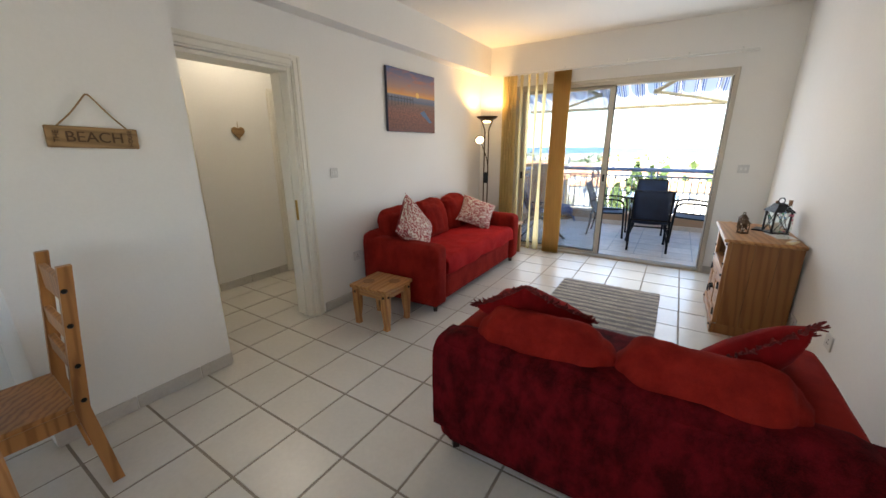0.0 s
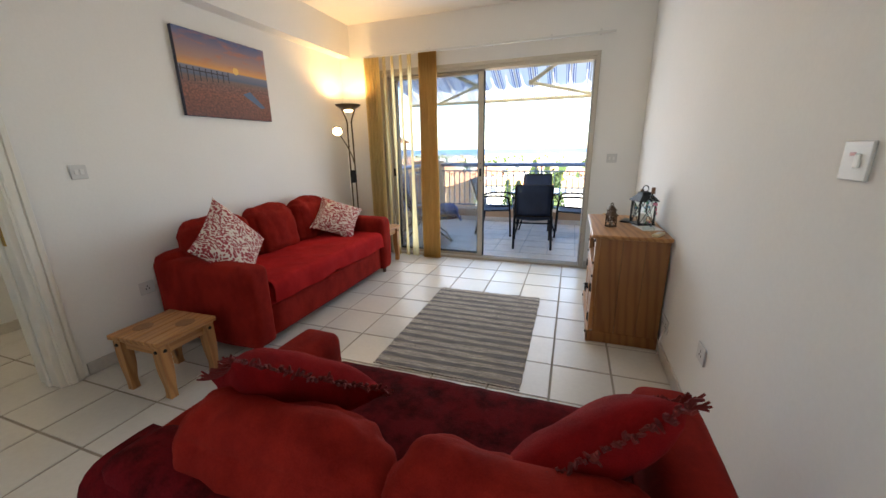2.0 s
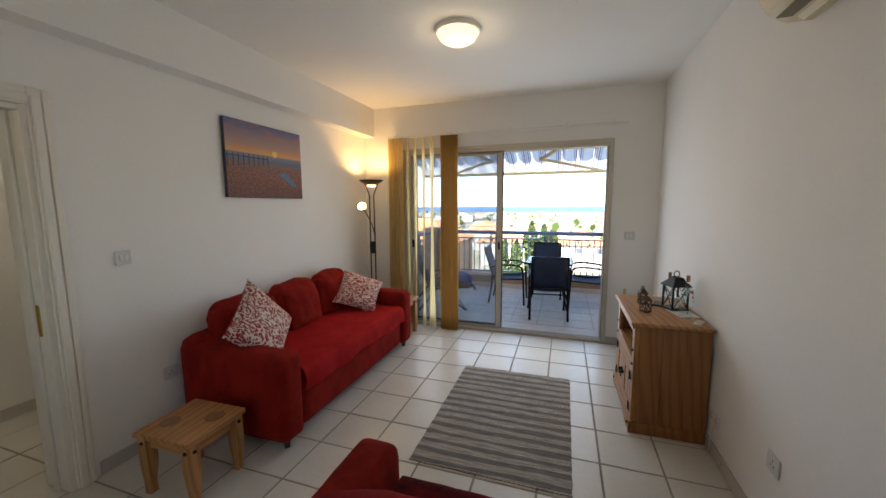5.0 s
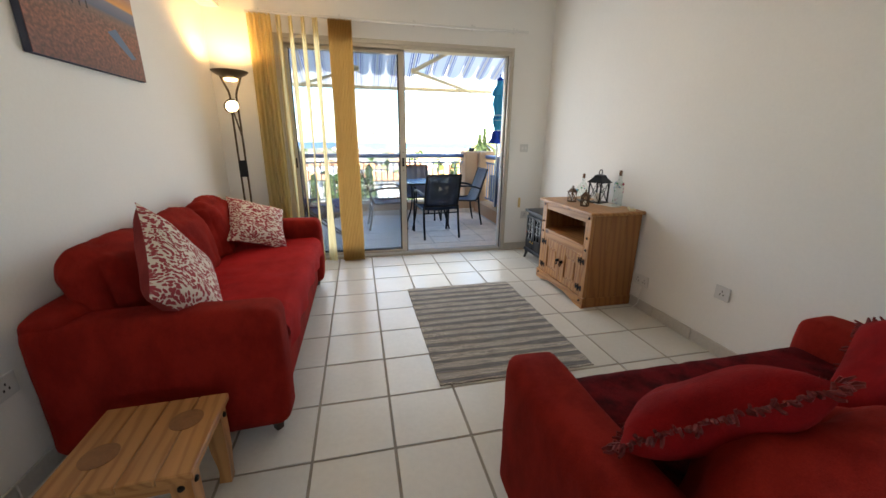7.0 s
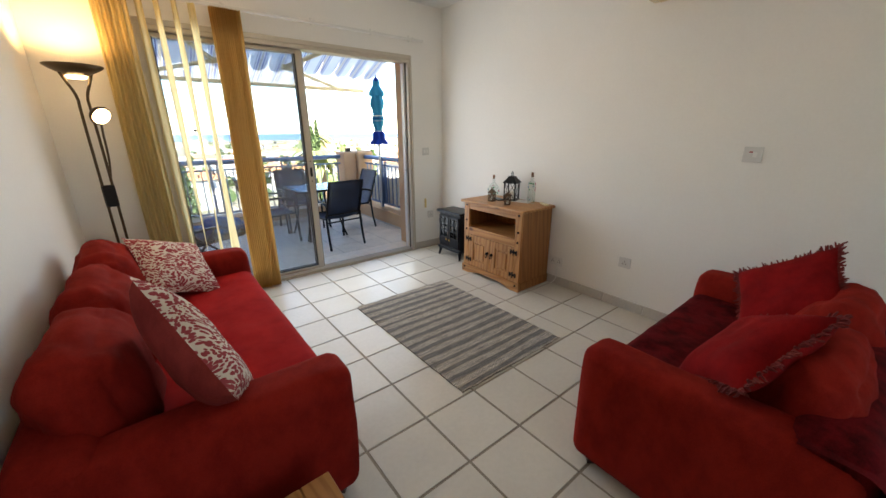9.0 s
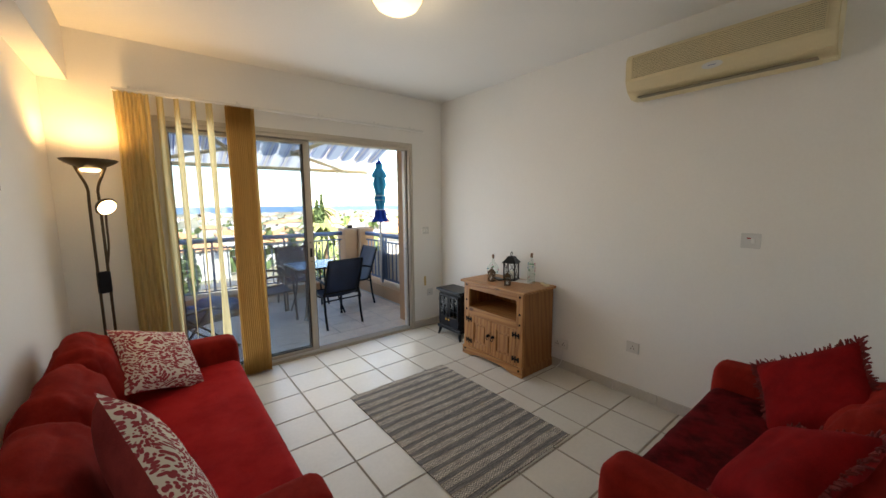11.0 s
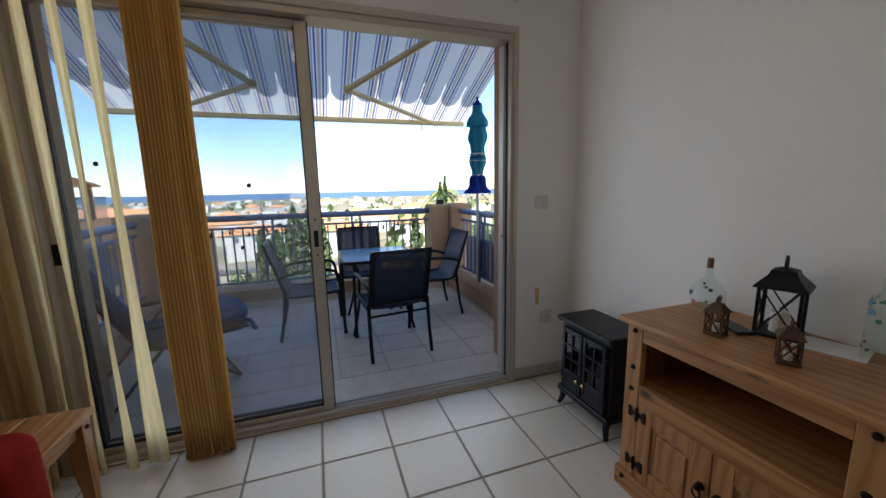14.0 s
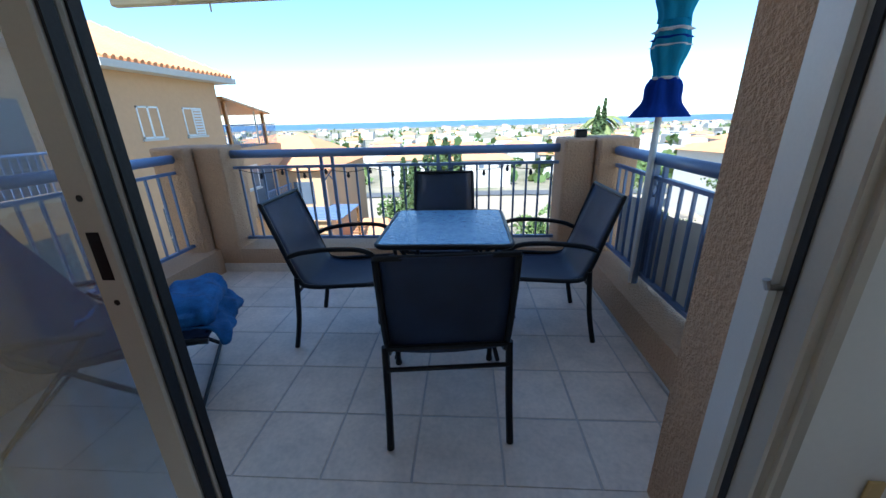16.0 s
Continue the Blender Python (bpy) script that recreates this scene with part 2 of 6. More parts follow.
def glassy(name, tint=(0.93, 0.96, 0.97), dust=0.0, gloss=1.0):
    """Thin clear pane with a film of dust."""
    m = Mat(name)
    tr = m.node("ShaderNodeBsdfTransparent", Color=(*tint, 1))
    gl = m.node("ShaderNodeBsdfGlossy", Roughness=0.01, Color=(gloss, gloss, gloss, 1))
    lw = m.node("ShaderNodeLayerWeight", Blend=0.5)
    pw = m.t.nodes.new("ShaderNodeMath")
    pw.operation = "POWER"
    pw.inputs[1].default_value = 4.0
    m.link(lw.outputs["Facing"], pw.inputs[0])
    fr = m.t.nodes.new("ShaderNodeMath")
    fr.operation = "MULTIPLY_ADD"
    fr.inputs[1].default_value, fr.inputs[2].default_value = 0.5, 0.03
    m.link(pw.outputs[0], fr.inputs[0])
    mix = m.t.nodes.new("ShaderNodeMixShader")
    m.link(fr.outputs[0], mix.inputs[0])
    m.link(tr.outputs[0], mix.inputs[1])
    m.link(gl.outputs[0], mix.inputs[2])
    last = mix
    if dust:
        v = m.coords()
        di = m.node("ShaderNodeBsdfDiffuse", Color=(0.75, 0.78, 0.82, 1))
        n = m.ramp(m.noise(3.0, v, 6, 0.7), (0.3, (dust * 0.5,) * 3), (0.75, (dust * 1.6,) * 3))
        n = m.mix(1.0, n, m.ramp(m.noise(160, v, 2), (0.4, (0.7,) * 3), (0.75, (1.6,) * 3)), "MULTIPLY")
        last = m.t.nodes.new("ShaderNodeMixShader")
        m.link(n, last.inputs[0])
        m.link(mix.outputs[0], last.inputs[1])
        m.link(di.outputs[0], last.inputs[2])
    m.link(last.outputs[0], m.out.inputs[0])
    return m.m


GLASS = glassy("dusty_window_glass", (0.87, 0.90, 0.93), 0.052)
CLEAR = glassy("clear_bottle_glass", (0.90, 0.94, 0.93), 0.0)


def cloth_thin(name, col, through=0.5, stripes=None):
    """Light-passing cloth. stripes: period and bands of (end, colour) along x."""
    m = Mat(name)
    c = m.ramp(m.noise(60, m.coords((1, 1, 0.08)), 3), (0.3, shade(col, 0.8)), (0.7, col))
    if stripes:
        period, bands = stripes
        sx = m.t.nodes.new("ShaderNodeSeparateXYZ")
        m.link(m.coords(), sx.inputs[0])
        mul = m.t.nodes.new("ShaderNodeMath")
        mul.operation = "MULTIPLY"
        mul.inputs[1].default_value = 1 / period
        m.link(sx.outputs[0], mul.inputs[0])
        fr = m.t.nodes.new("ShaderNodeMath")
        fr.operation = "FRACT"
        m.link(mul.outputs[0], fr.inputs[0])
        r = m.t.nodes.new("ShaderNodeValToRGB")
        r.color_ramp.interpolation = "CONSTANT"
        while len(r.color_ramp.elements) < len(bands):
            r.color_ramp.elements.new(0.5)
        for s, (p, bc) in zip(r.color_ramp.elements, bands):
            s.position, s.color = p, (*bc, 1)
        m.link(fr.outputs[0], r.inputs[0])
        c = r.outputs[0]
    di, tl = m.node("ShaderNodeBsdfDiffuse"), m.node("ShaderNodeBsdfTranslucent")
    m.link(c, di.inputs[0])
    m.link(c, tl.inputs[0])
    mix = m.node("ShaderNodeMixShader", Fac=through)
    m.link(di.outputs[0], mix.inputs[1])
    m.link(tl.outputs[0], mix.inputs[2])
    m.link(mix.outputs[0], m.out.inputs[0])
    return m.m


CURTAIN = cloth_thin("straw_string_curtain", (0.64, 0.40, 0.13), 0.5)
SHEER = cloth_thin("cream_sheer_strip", (0.80, 0.67, 0.37), 0.65)
W_, B_, G_, T_ = (0.80, 0.78, 0.74), (0.10, 0.13, 0.30), (0.34, 0.35, 0.42), (0.56, 0.47, 0.36)
AWNING = cloth_thin("striped_awning_canvas", W_, 0.55, (0.27, [
    (0.0, W_), (0.42, G_), (0.47, W_), (0.52, B_), (0.58, W_), (0.63, T_), (0.72, W_), (0.77, B_), (0.83, W_), (0.88, G_), (0.93, W_)]))
PARASOL = cloth_thin("turquoise_parasol_cloth", (0.05, 0.28, 0.46), 0.3)
PARASOL_BLUE = cloth_thin("royal_blue_parasol_cloth", (0.02, 0.05, 0.30), 0.25)
PARASOL_WHITE = cloth_thin("white_parasol_stripe", (0.7, 0.72, 0.74), 0.3)

# ---- mesh helpers ----


def part(name, bm, material, parent=None, label="", smooth=False):
    me = bpy.data.meshes.new(name)
    if smooth:
        for f in bm.faces:
            f.smooth = True
    bm.to_mesh(me)
    bm.free()
    me.materials.append(material)
    ob = new(name, me)
    ob.parent = parent
    if label:
        ob["label"] = label
    return ob


def thing(name, label, category, m=None, group="", kind=""):
    ob = tagged(new(name), label, category, group, kind)
    ob.empty_display_size = 0.1
    if m is not None:
        ob.matrix_world = m
    return ob


def wall_piece(name, x0, x1, y0, y1, z0, z1, mat, label, category="wall"):
    bm = bmesh.new()
    bx(bm, x0, x1, y0, y1, z0, z1)
    return tagged(part(name, bm, mat), label, category, kind="structure")


def bx(bm, x0, x1, y0, y1, z0, z1, r=0.0, seg=2, m=None):
    vs = [bm.verts.new((x, y, z)) for x in (x0, x1) for y in (y0, y1) for z in (z0, z1)]
    fs = [bm.faces.new([vs[i] for i in q]) for q in ((0, 1, 3, 2), (4, 6, 7, 5), (0, 4, 5, 1), (2, 3, 7, 6), (0, 2, 6, 4), (1, 5, 7, 3))]
    if r:
        es = list({e for f in fs for e in f.edges})
        got = bmesh.ops.bevel(bm, geom=es, offset=r, segments=seg, affect="EDGES", profile=0.5)
        vs = list({v for f in got["faces"] for v in f.verts} | {v for v in vs if v.is_valid})
    if m is not None:
        bmesh.ops.transform(bm, matrix=m, verts=[v for v in vs if v.is_valid])
    return bm


def box(x0, x1, y0, y1, z0, z1, r=0.0, seg=2, m=None):
    return bx(bmesh.new(), x0, x1, y0, y1, z0, z1, r, seg, m)


def ring_frame(direction):
    z = Vector(direction).normalized()
    x = z.orthogonal().normalized()
    return x, z.cross(x)


def tb(bm, pts, r, seg=8, closed=False):
    """Tube along a polyline; r is a number or one radius a point."""
    pts = [Vector(p) for p in pts]
    n = len(pts)
    rs = r if isinstance(r, (list, tuple)) else [r] * n
    rings, u = [], None
    for i, p in enumerate(pts):
        if closed:
            d = pts[(i + 1) % n] - pts[i - 1]
        else:
            d = pts[min(i + 1, n - 1)] - pts[max(i - 1, 0)]
        d.normalize()
        if u is None:
            u = d.orthogonal().normalized()
        else:
            u = (u - d * u.dot(d)).normalized()
        w = d.cross(u)
        rings.append([bm.verts.new(p + (u * math.cos(2 * math.pi * k / seg) + w * math.sin(2 * math.pi * k / seg)) * rs[i]) for k in range(seg)])
    for i in range(n if closed else n - 1):
        a, b = rings[i], rings[(i + 1) % n]
        for k in range(seg):
            bm.faces.new((a[k], a[(k + 1) % seg], b[(k + 1) % seg], b[k]))
    if not closed:
        bm.faces.new(rings[0][::-1])
        bm.faces.new(rings[-1])
    return bm


def tube(pts, r, seg=8, closed=False):
    return tb(bmesh.new(), pts, r, seg, closed)


def lathe(profile, seg=20, centre=(0, 0)):
    """Turned body from (radius, height) pairs."""
    bm = bmesh.new()
    rings = [[bm.verts.new((centre[0] + r * math.cos(2 * math.pi * k / seg), centre[1] + r * math.sin(2 * math.pi * k / seg), z)) for k in range(seg)] for r, z in profile]
    for a, b in zip(rings, rings[1:]):
        for k in range(seg):
            bm.faces.new((a[k], a[(k + 1) % seg], b[(k + 1) % seg], b[k]))
    bm.faces.new(rings[0][::-1])
    bm.faces.new(rings[-1])
    return bm


def smoothed(pts, n=6):
    """Points on a soft curve through pts."""
    pts = [Vector(p) for p in pts]
    out = []
    for i in range(len(pts) - 1):
        p0, p1, p2, p3 = pts[max(i - 1, 0)], pts[i], pts[i + 1], pts[min(i + 2, len(pts) - 1)]
        for k in range(n):
            t = k / n
            out.append(0.5 * ((2 * p1) + (p2 - p0) * t + (2 * p0 - 5 * p1 + 4 * p2 - p3) * t * t + (3 * p1 - p0 - 3 * p2 + p3) * t ** 3))
    return out + [pts[-1]]


def soft(sx, sy, sz, m=None, r=0.06, puff=0.0, n=14, wrinkle=0.0, freq=4.0, seed=0, bm=None):
    """Upholstered block: rounded edges, faces that swell, shallow wrinkles. Stands on z = 0."""
    bm = bm or bmesh.new()
    h = Vector((sx / 2, sy / 2, sz / 2))
    r = min(r, *h)
    inner = Vector([max(c - r, 0) for c in h])
    cache = {}

    def vert(p):
        key = tuple(round(c, 5) for c in p)
        if key in cache:
            return cache[key]
        q = Vector([p[i] * h[i] for i in range(3)])
        c = Vector([max(-inner[i], min(inner[i], q[i])) for i in range(3)])
        d = q - c
        q = c + (d.normalized() * r if d.length > 1e-6 else d)
        if puff:
            for i in range(3):
                j, k = (i + 1) % 3, (i + 2) % 3
                q[i] += p[i] * puff * (1 - p[j] ** 2) * (1 - p[k] ** 2)
        if wrinkle:
            s = Vector((seed * 7.3, seed * 3.1, seed * 1.7))
            q += d.normalized() * wrinkle * (noise.noise(q * freq + s) + 0.5 * noise.noise(q * freq * 3.1 + s))
        q.z += h.z
        cache[key] = bm.verts.new(m @ q if m is not None else q)
        return cache[key]

    g = [-1 + 2 * i / n for i in range(n + 1)]
    # crowd the rows towards the edges, where the rounding is
    g = [math.copysign(abs(v) ** 0.6, v) for v in g]
    for ax in range(3):
        for sgn in (-1, 1):
            for i in range(n):
                for j in range(n):
                    quad = []
                    for u, v in ((g[i], g[j]), (g[i + 1], g[j]), (g[i + 1], g[j + 1]), (g[i], g[j + 1])):
                        p = [0, 0, 0]
                        p[ax], p[(ax + 1) % 3], p[(ax + 2) % 3] = sgn, u, v
                        quad.append(vert(tuple(p)))
                    bm.faces.new(quad if sgn > 0 else quad[::-1])
    return bm


def pillow(w, h, t, side, n=18, seed=0):
    """Half of a scatter cushion, front (side 1) or back (side -1), drawn out at its corners."""
    bm = bmesh.new()
    grid = []
    for i in range(n + 1):
        row = []
        for j in range(n + 1):
            u, v = -1 + 2 * i / n, -1 + 2 * j / n
            x = u * w / 2 * (1 - 0.10 * (1 - v * v))
            y = v * h / 2 * (1 - 0.10 * (1 - u * u))
            z = t / 2 * (max(0, (1 - u ** 4) * (1 - v ** 4))) ** 0.6 + 0.006 * noise.noise((u * 2.5 + seed, v * 2.5, side)) * (1 - u * u) * (1 - v * v) * 2
            row.append(bm.verts.new((x, y, side * z)))
        grid.append(row)
    for i in range(n):
        for j in range(n):
            q = (grid[i][j], grid[i + 1][j], grid[i + 1][j + 1], grid[i][j + 1])
            bm.faces.new(q if side > 0 else q[::-1])
    return bm


def slats(name, mesh_ob, places, parent):
    """Further copies of a piece that share its mesh."""
    for p in places:
        o = mesh_ob.copy()
        scene.collection.objects.link(o)
        o.parent = parent
        o.matrix_basis = p

# ---- large structure ----
XL, XR, YW, H = -2.56, 0.95, 5.30, 2.83
wall_piece("wall_east", XR, XR + 0.25, -2.75, 5.76, 0, H, WALL, "plain white painted plaster wall")
wall_piece("wall_west", XL - 0.20, XL, 2.03, YW, 0, H, WALL, "plain white painted plaster wall")
wall_piece("wall_west_head", XL - 0.20, XL, 1.19, 2.03, 2.09, H, WALL, "white plaster above the doorway")
wall_piece("wall_west_pier", XL - 0.32, XL + 0.095, 0.28, 1.19, 0, H, WALL, "white plaster pier beside the doorway")
wall_piece("wall_kitchen", -3.5, -3.3, -2.75, 0.28, 0, H, WALL, "plain white painted kitchen wall")
wall_piece("wall_kitchen_return", -3.3, XL - 0.32, 0.28, 0.48, 0, H, WALL, "plain white painted wall return")
wall_piece("wall_south_low", -3.3, XR, -2.95, -2.75, 0, 1.0, WALL, "plain white wall under the assumed kitchen window")
wall_piece("wall_south_high", -3.3, XR, -2.95, -2.75, 2.1, H, WALL, "plain white wall over the assumed kitchen window")
wall_piece("wall_south_a", -3.3, -1.45, -2.95, -2.75, 1.0, 2.1, WALL, "plain white wall beside the assumed kitchen window")
wall_piece("wall_south_b", 0.25, XR, -2.95, -2.75, 1.0, 2.1, WALL, "plain white wall beside the assumed kitchen window")
wall_piece("wall_north_a", -3.0, -1.965, YW, YW + 0.14, 0, H, WALL, "white plaster beside the balcony door")
wall_piece("wall_north_b", 0.475, XR, YW, YW + 0.14, 0, H, WALL, "white plaster beside the balcony door")
wall_piece("wall_north_head", -1.965, 0.475, YW, YW + 0.14, 2.262, H, WALL, "white plaster above the balcony door")
wall_piece("facade_a", -3.3, -1.99, YW + 0.14, 5.76, 0, 3.6, RENDER, "rough ochre rendered outside wall")
wall_piece("facade_b", 0.567, 1.22, YW + 0.14, 5.76, 0, 3.6, RENDER, "rough ochre rendered outside wall")
wall_piece("facade_head", -1.99, 0.567, YW + 0.14, 5.76, 2.42, 3.6, RENDER, "rough ochre rendered wall above the balcony door")
wall_piece("beam", XL, XL + 0.15, 0.28, YW, 2.47, H, WALL, "white plastered beam along the wall", "beam")
wall_piece("ceiling", -3.5, XR + 0.25, -2.95, 5.44, H, H + 0.2, CEIL, "plain white painted ceiling", "ceiling")

# hall behind the doorway
wall_piece("wall_hall", -4.12, -3.92, 1.865, 2.69, 0, 2.9, WALL, "white hall wall with a hanging heart")
wall_piece("wall_hall_south", -5.6, -2.94, 0.55, 0.75, 0, 2.9, WALL, "plain white hall wall")
wall_piece("wall_hall_north", -4.12, -2.76, 4.1, 4.3, 0, 2.9, WALL, "plain white hall wall")
wall_piece("wall_hall_b", -4.12, -3.92, 2.69, 4.3, 2.1, 2.9, WALL, "white plaster above a hall door")
wall_piece("wall_hall_c", -4.12, -3.92, 0.55, 1.865, 2.1, 2.9, WALL, "white plaster above a hall doorway")
wall_piece("wall_hall_d", -4.12, -3.92, 3.56, 4.3, 0, 2.1, WALL, "plain white hall wall")
wall_piece("wall_hall_e", -4.12, -3.92, 0.55, 1.0, 0, 2.1, WALL, "plain white hall wall")
wall_piece("wall_bath", -5.8, -5.6, 0.55, 2.6, 0, 2.9, WALL, "plain white bathroom wall")
wall_piece("wall_bath_north", -5.6, -4.12, 2.4, 2.6, 0, 2.9, WALL, "plain white bathroom wall")
wall_piece("ceiling_hall", -5.8, XL - 0.2, 0.55, 4.3, 2.9, 3.0, CEIL, "plain white hall ceiling", "ceiling")
wall_piece("floor_bath", -5.6, -3.92, 0.75, 2.4, -0.05, -0.002, plain("blue_bath_tile", (0.05, 0.08, 0.16), 0.3), "dark blue bathroom floor", "floor")


def tiled_floor(name, label, x0, x1, y0, y1, px, py, ox, oy, tile_mat, grout_mat, joint, z=0.0, skip=None):
    """A grout bed with one slightly uneven tile per bay, cut at the edges."""
    bed = wall_piece(name, x0, x1, y0, y1, z - 0.2, z - 0.004, grout_mat, label, "floor")
    bm = box(-0.5, 0.5, -0.5, 0.5, -0.012, 0.0)
    top = [e for e in bm.edges if all(v.co.z > -0.001 for v in e.verts)]
    bmesh.ops.bevel(bm, geom=top, offset=0.008, segments=1, affect="EDGES")
    first = None
    rng = random.Random(name)
    i0, i1 = math.floor((x0 - ox) / px), math.ceil((x1 - ox) / px)
    j0, j1 = math.floor((y0 - oy) / py), math.ceil((y1 - oy) / py)
    for i in range(i0, i1):
        for j in range(j0, j1):
            a0, a1 = max(x0, ox + i * px + joint / 2), min(x1, ox + (i + 1) * px - joint / 2)
            b0, b1 = max(y0, oy + j * py + joint / 2), min(y1, oy + (j + 1) * py - joint / 2)
            if a1 - a0 < 0.02 or b1 - b0 < 0.02:
                continue
            m = pose((a0 + a1) / 2, (b0 + b1) / 2, z + rng.uniform(-0.0012, 0), rng.uniform(-0.12, 0.12), rng.uniform(-0.12, 0.12), rng.uniform(-0.15, 0.15)) @ Matrix.Diagonal((a1 - a0, b1 - b0, 1, 1))
            if first is None:
                first = part("tile", bm, tile_mat, bed)
                first.matrix_basis = m
            else:
                slats("tile", first, [m], bed)
    return bed


def skirting(name, runs, h=0.085, t=0.012, piece=0.353):
    """Tile skirting, piece by piece, along x or y runs: (axis, fixed, start, end, side)."""
    root = thing(name, "grey-beige ceramic tile skirting along the wall", "baseboard", kind="structure")
    for axis, fixed, s0, s1, side in runs:
        s = s0
        while s < s1 - 0.01:
            e = min(s + piece, s1) - 0.004
            lo, hi = sorted((fixed, fixed + side * t))
            bm = box(lo, hi, s, e, 0, h, 0.003, 1) if axis == "y" else box(s, e, lo, hi, 0, h, 0.003, 1)
            part("skirting_tile", bm, SKIRT, root)
            s += piece


skirting("baseboard", [("y", XR, -2.7, 5.3, -1), ("y", XL, 2.13, 5.3, 1), ("y", XL + 0.095, 0.28, 1.19, 1), ("x", YW, 0.492, 0.95, -1),
                       ("x", YW, XL, -1.98, -1), ("y", -3.92, 1.865, 2.69, 1), ("x", 1.19, -2.88, -2.465, 1)])


def architrave(name, x, side, y0, y1, z, w=0.09, both=True):
    root = thing(name, "cream painted moulded wooden door frame", "door frame", kind="structure")
    for off, width, proud in ((0, w, 0.018), (0.012, w * 0.4, 0.03), (w * 0.62, w * 0.26, 0.026)):
        lo, hi = sorted((x, x + side * proud))
        bars = [(y1 + off, y1 + off + width, 0, z + off + width)]
        if both:
            bars.append((y0 - off - width, y0 - off, 0, z + off + width))
        for a0, a1, c0, c1 in bars:
            part("upright", box(lo, hi, a0, a1, c0, c1, 0.004, 1), GLOSS_WHITE, root)
        part("head", box(lo, hi, y0, y1, z + off, z + off + width, 0.004, 1), GLOSS_WHITE, root)
    return root


fr = architrave("door_frame_1", XL, 1, 1.19, 2.015, 2.09, both=False)
part("jamb", box(XL - 0.21, XL + 0.002, 1.985, 2.03, 0, 2.09, 0.003, 1), GLOSS_WHITE, fr)
part("stop", box(XL - 0.12, XL - 0.08, 1.97, 1.985, 0, 2.09, 0.003, 1), GLOSS_WHITE, fr)
part("head_lining", box(XL - 0.21, XL + 0.002, 1.192, 1.985, 2.06, 2.088, 0.003, 1), GLOSS_WHITE, fr)
part("strike_plate", box(XL - 0.07, XL - 0.045, 1.978, 1.984, 0.90, 1.07), BRASS, fr, "small brass strike plate")
fr2 = architrave("door_frame_2", -3.92, 1, 0.97, 1.775, 2.04, 0.085)
part("jamb", box(-4.12, -3.918, 1.777, 1.865, 0, 2.1), GLOSS_WHITE, fr2)
part("head_lining", box(-4.12, -3.922, 1.0, 1.777, 2.04, 2.1), GLOSS_WHITE, fr2)
fr3 = architrave("door_frame_3", -3.92, 1, 2.78, 3.56, 2.04, 0.085)
part("jamb", box(-4.12, -3.922, 2.69, 2.78, 0, 2.1), GLOSS_WHITE, fr3)


def panel_door(name, label, m, w=0.80, h=2.02):
    d = thing(name, label, "door", m, kind="structure")
    leaf = part("leaf", box(0, w, -0.02, 0.02, 0.01, h, 0.003, 1), GLOSS_WHITE, d)
    for z0, z1 in ((0.15, 0.85), (1.05, h - 0.15)):
        for s in (-1, 1):
            lo, hi = sorted((s * 0.02, s * 0.027))
            part("panel", box(0.12, w - 0.12, lo, hi, z0, z1, 0.003, 1), GLOSS_WHITE, leaf)
    for z in (0.25, 1.05, 1.8):
        part("hinge", box(-0.012, 0.03, -0.026, -0.019, z - 0.05, z + 0.05), BRASS, leaf, "brass butt hinge")
    part("handle", tb(tube([(w - 0.06, 0.02, 1.0), (w - 0.06, 0.06, 1.0), (w - 0.16, 0.06, 1.0)], 0.009), [(w - 0.06, -0.02, 1.0), (w - 0.06, -0.06, 1.0), (w - 0.16, -0.06, 1.0)], 0.009), BRASS, leaf, "brass lever handle")
    return d


panel_door("door_1", "cream painted door standing open into the bathroom", pose(-4.07, 1.735, 0, 0, 0, 218))
panel_door("door_2", "closed cream painted hall door", pose(-4.01, 2.785, 0, 0, 0, 90), 0.80)

# ---- glazed balcony front ----
win = thing("window_1", "champagne aluminium sliding balcony door, half open", "sliding door", kind="structure")
fx0, fx1, fz = -1.965, 0.475, 2.262
frame_part = part("frame", bx(bx(bx(box(fx0, fx0 + 0.06, 5.285, 5.43, 0, fz, 0.004, 1), fx1 - 0.03, fx1, 5.285, 5.43, 0, fz, 0.004, 1), fx0 + 0.06, fx1 - 0.03, 5.285, 5.43, fz - 0.045, fz, 0.004, 1), fx0 + 0.06, fx1 - 0.03, 5.30, 5.43, 0, 0.014), ALU, win)
for y in (5.325, 5.365, 5.405):
    part("track", box(fx0 + 0.06, fx1 - 0.03, y - 0.004, y + 0.004, 0.014, 0.032), ALU_WHITE, frame_part, "pale runner track")
part("seal", box(fx1 - 0.034, fx1 - 0.03, 5.33, 5.345, 0.02, fz - 0.045), RUBBER, frame_part, "black rubber seal")
part("guide", box(fx1 - 0.045, fx1 - 0.03, 5.36, 5.42, 0.02, fz - 0.045), ALU_WHITE, frame_part, "white jamb guide")
part("latch_keep", tube([(fx1 - 0.03, 5.352, 1.02), (fx1 - 0.055, 5.352, 1.02), (fx1 - 0.06, 5.352, 1.035)], 0.006), CHROME, frame_part, "steel latch hook")
part("trim", bx(bx(box(fx0 - 0.035, fx0 + 0.012, 5.272, 5.299, 0, fz + 0.03, 0.004, 1), fx1 - 0.012, fx1 + 0.014, 5.272, 5.299, 0, fz + 0.03, 0.004, 1), fx0 + 0.012, fx1 - 0.012, 5.272, 5.299, fz - 0.012, fz + 0.03, 0.004, 1), ALU, win)


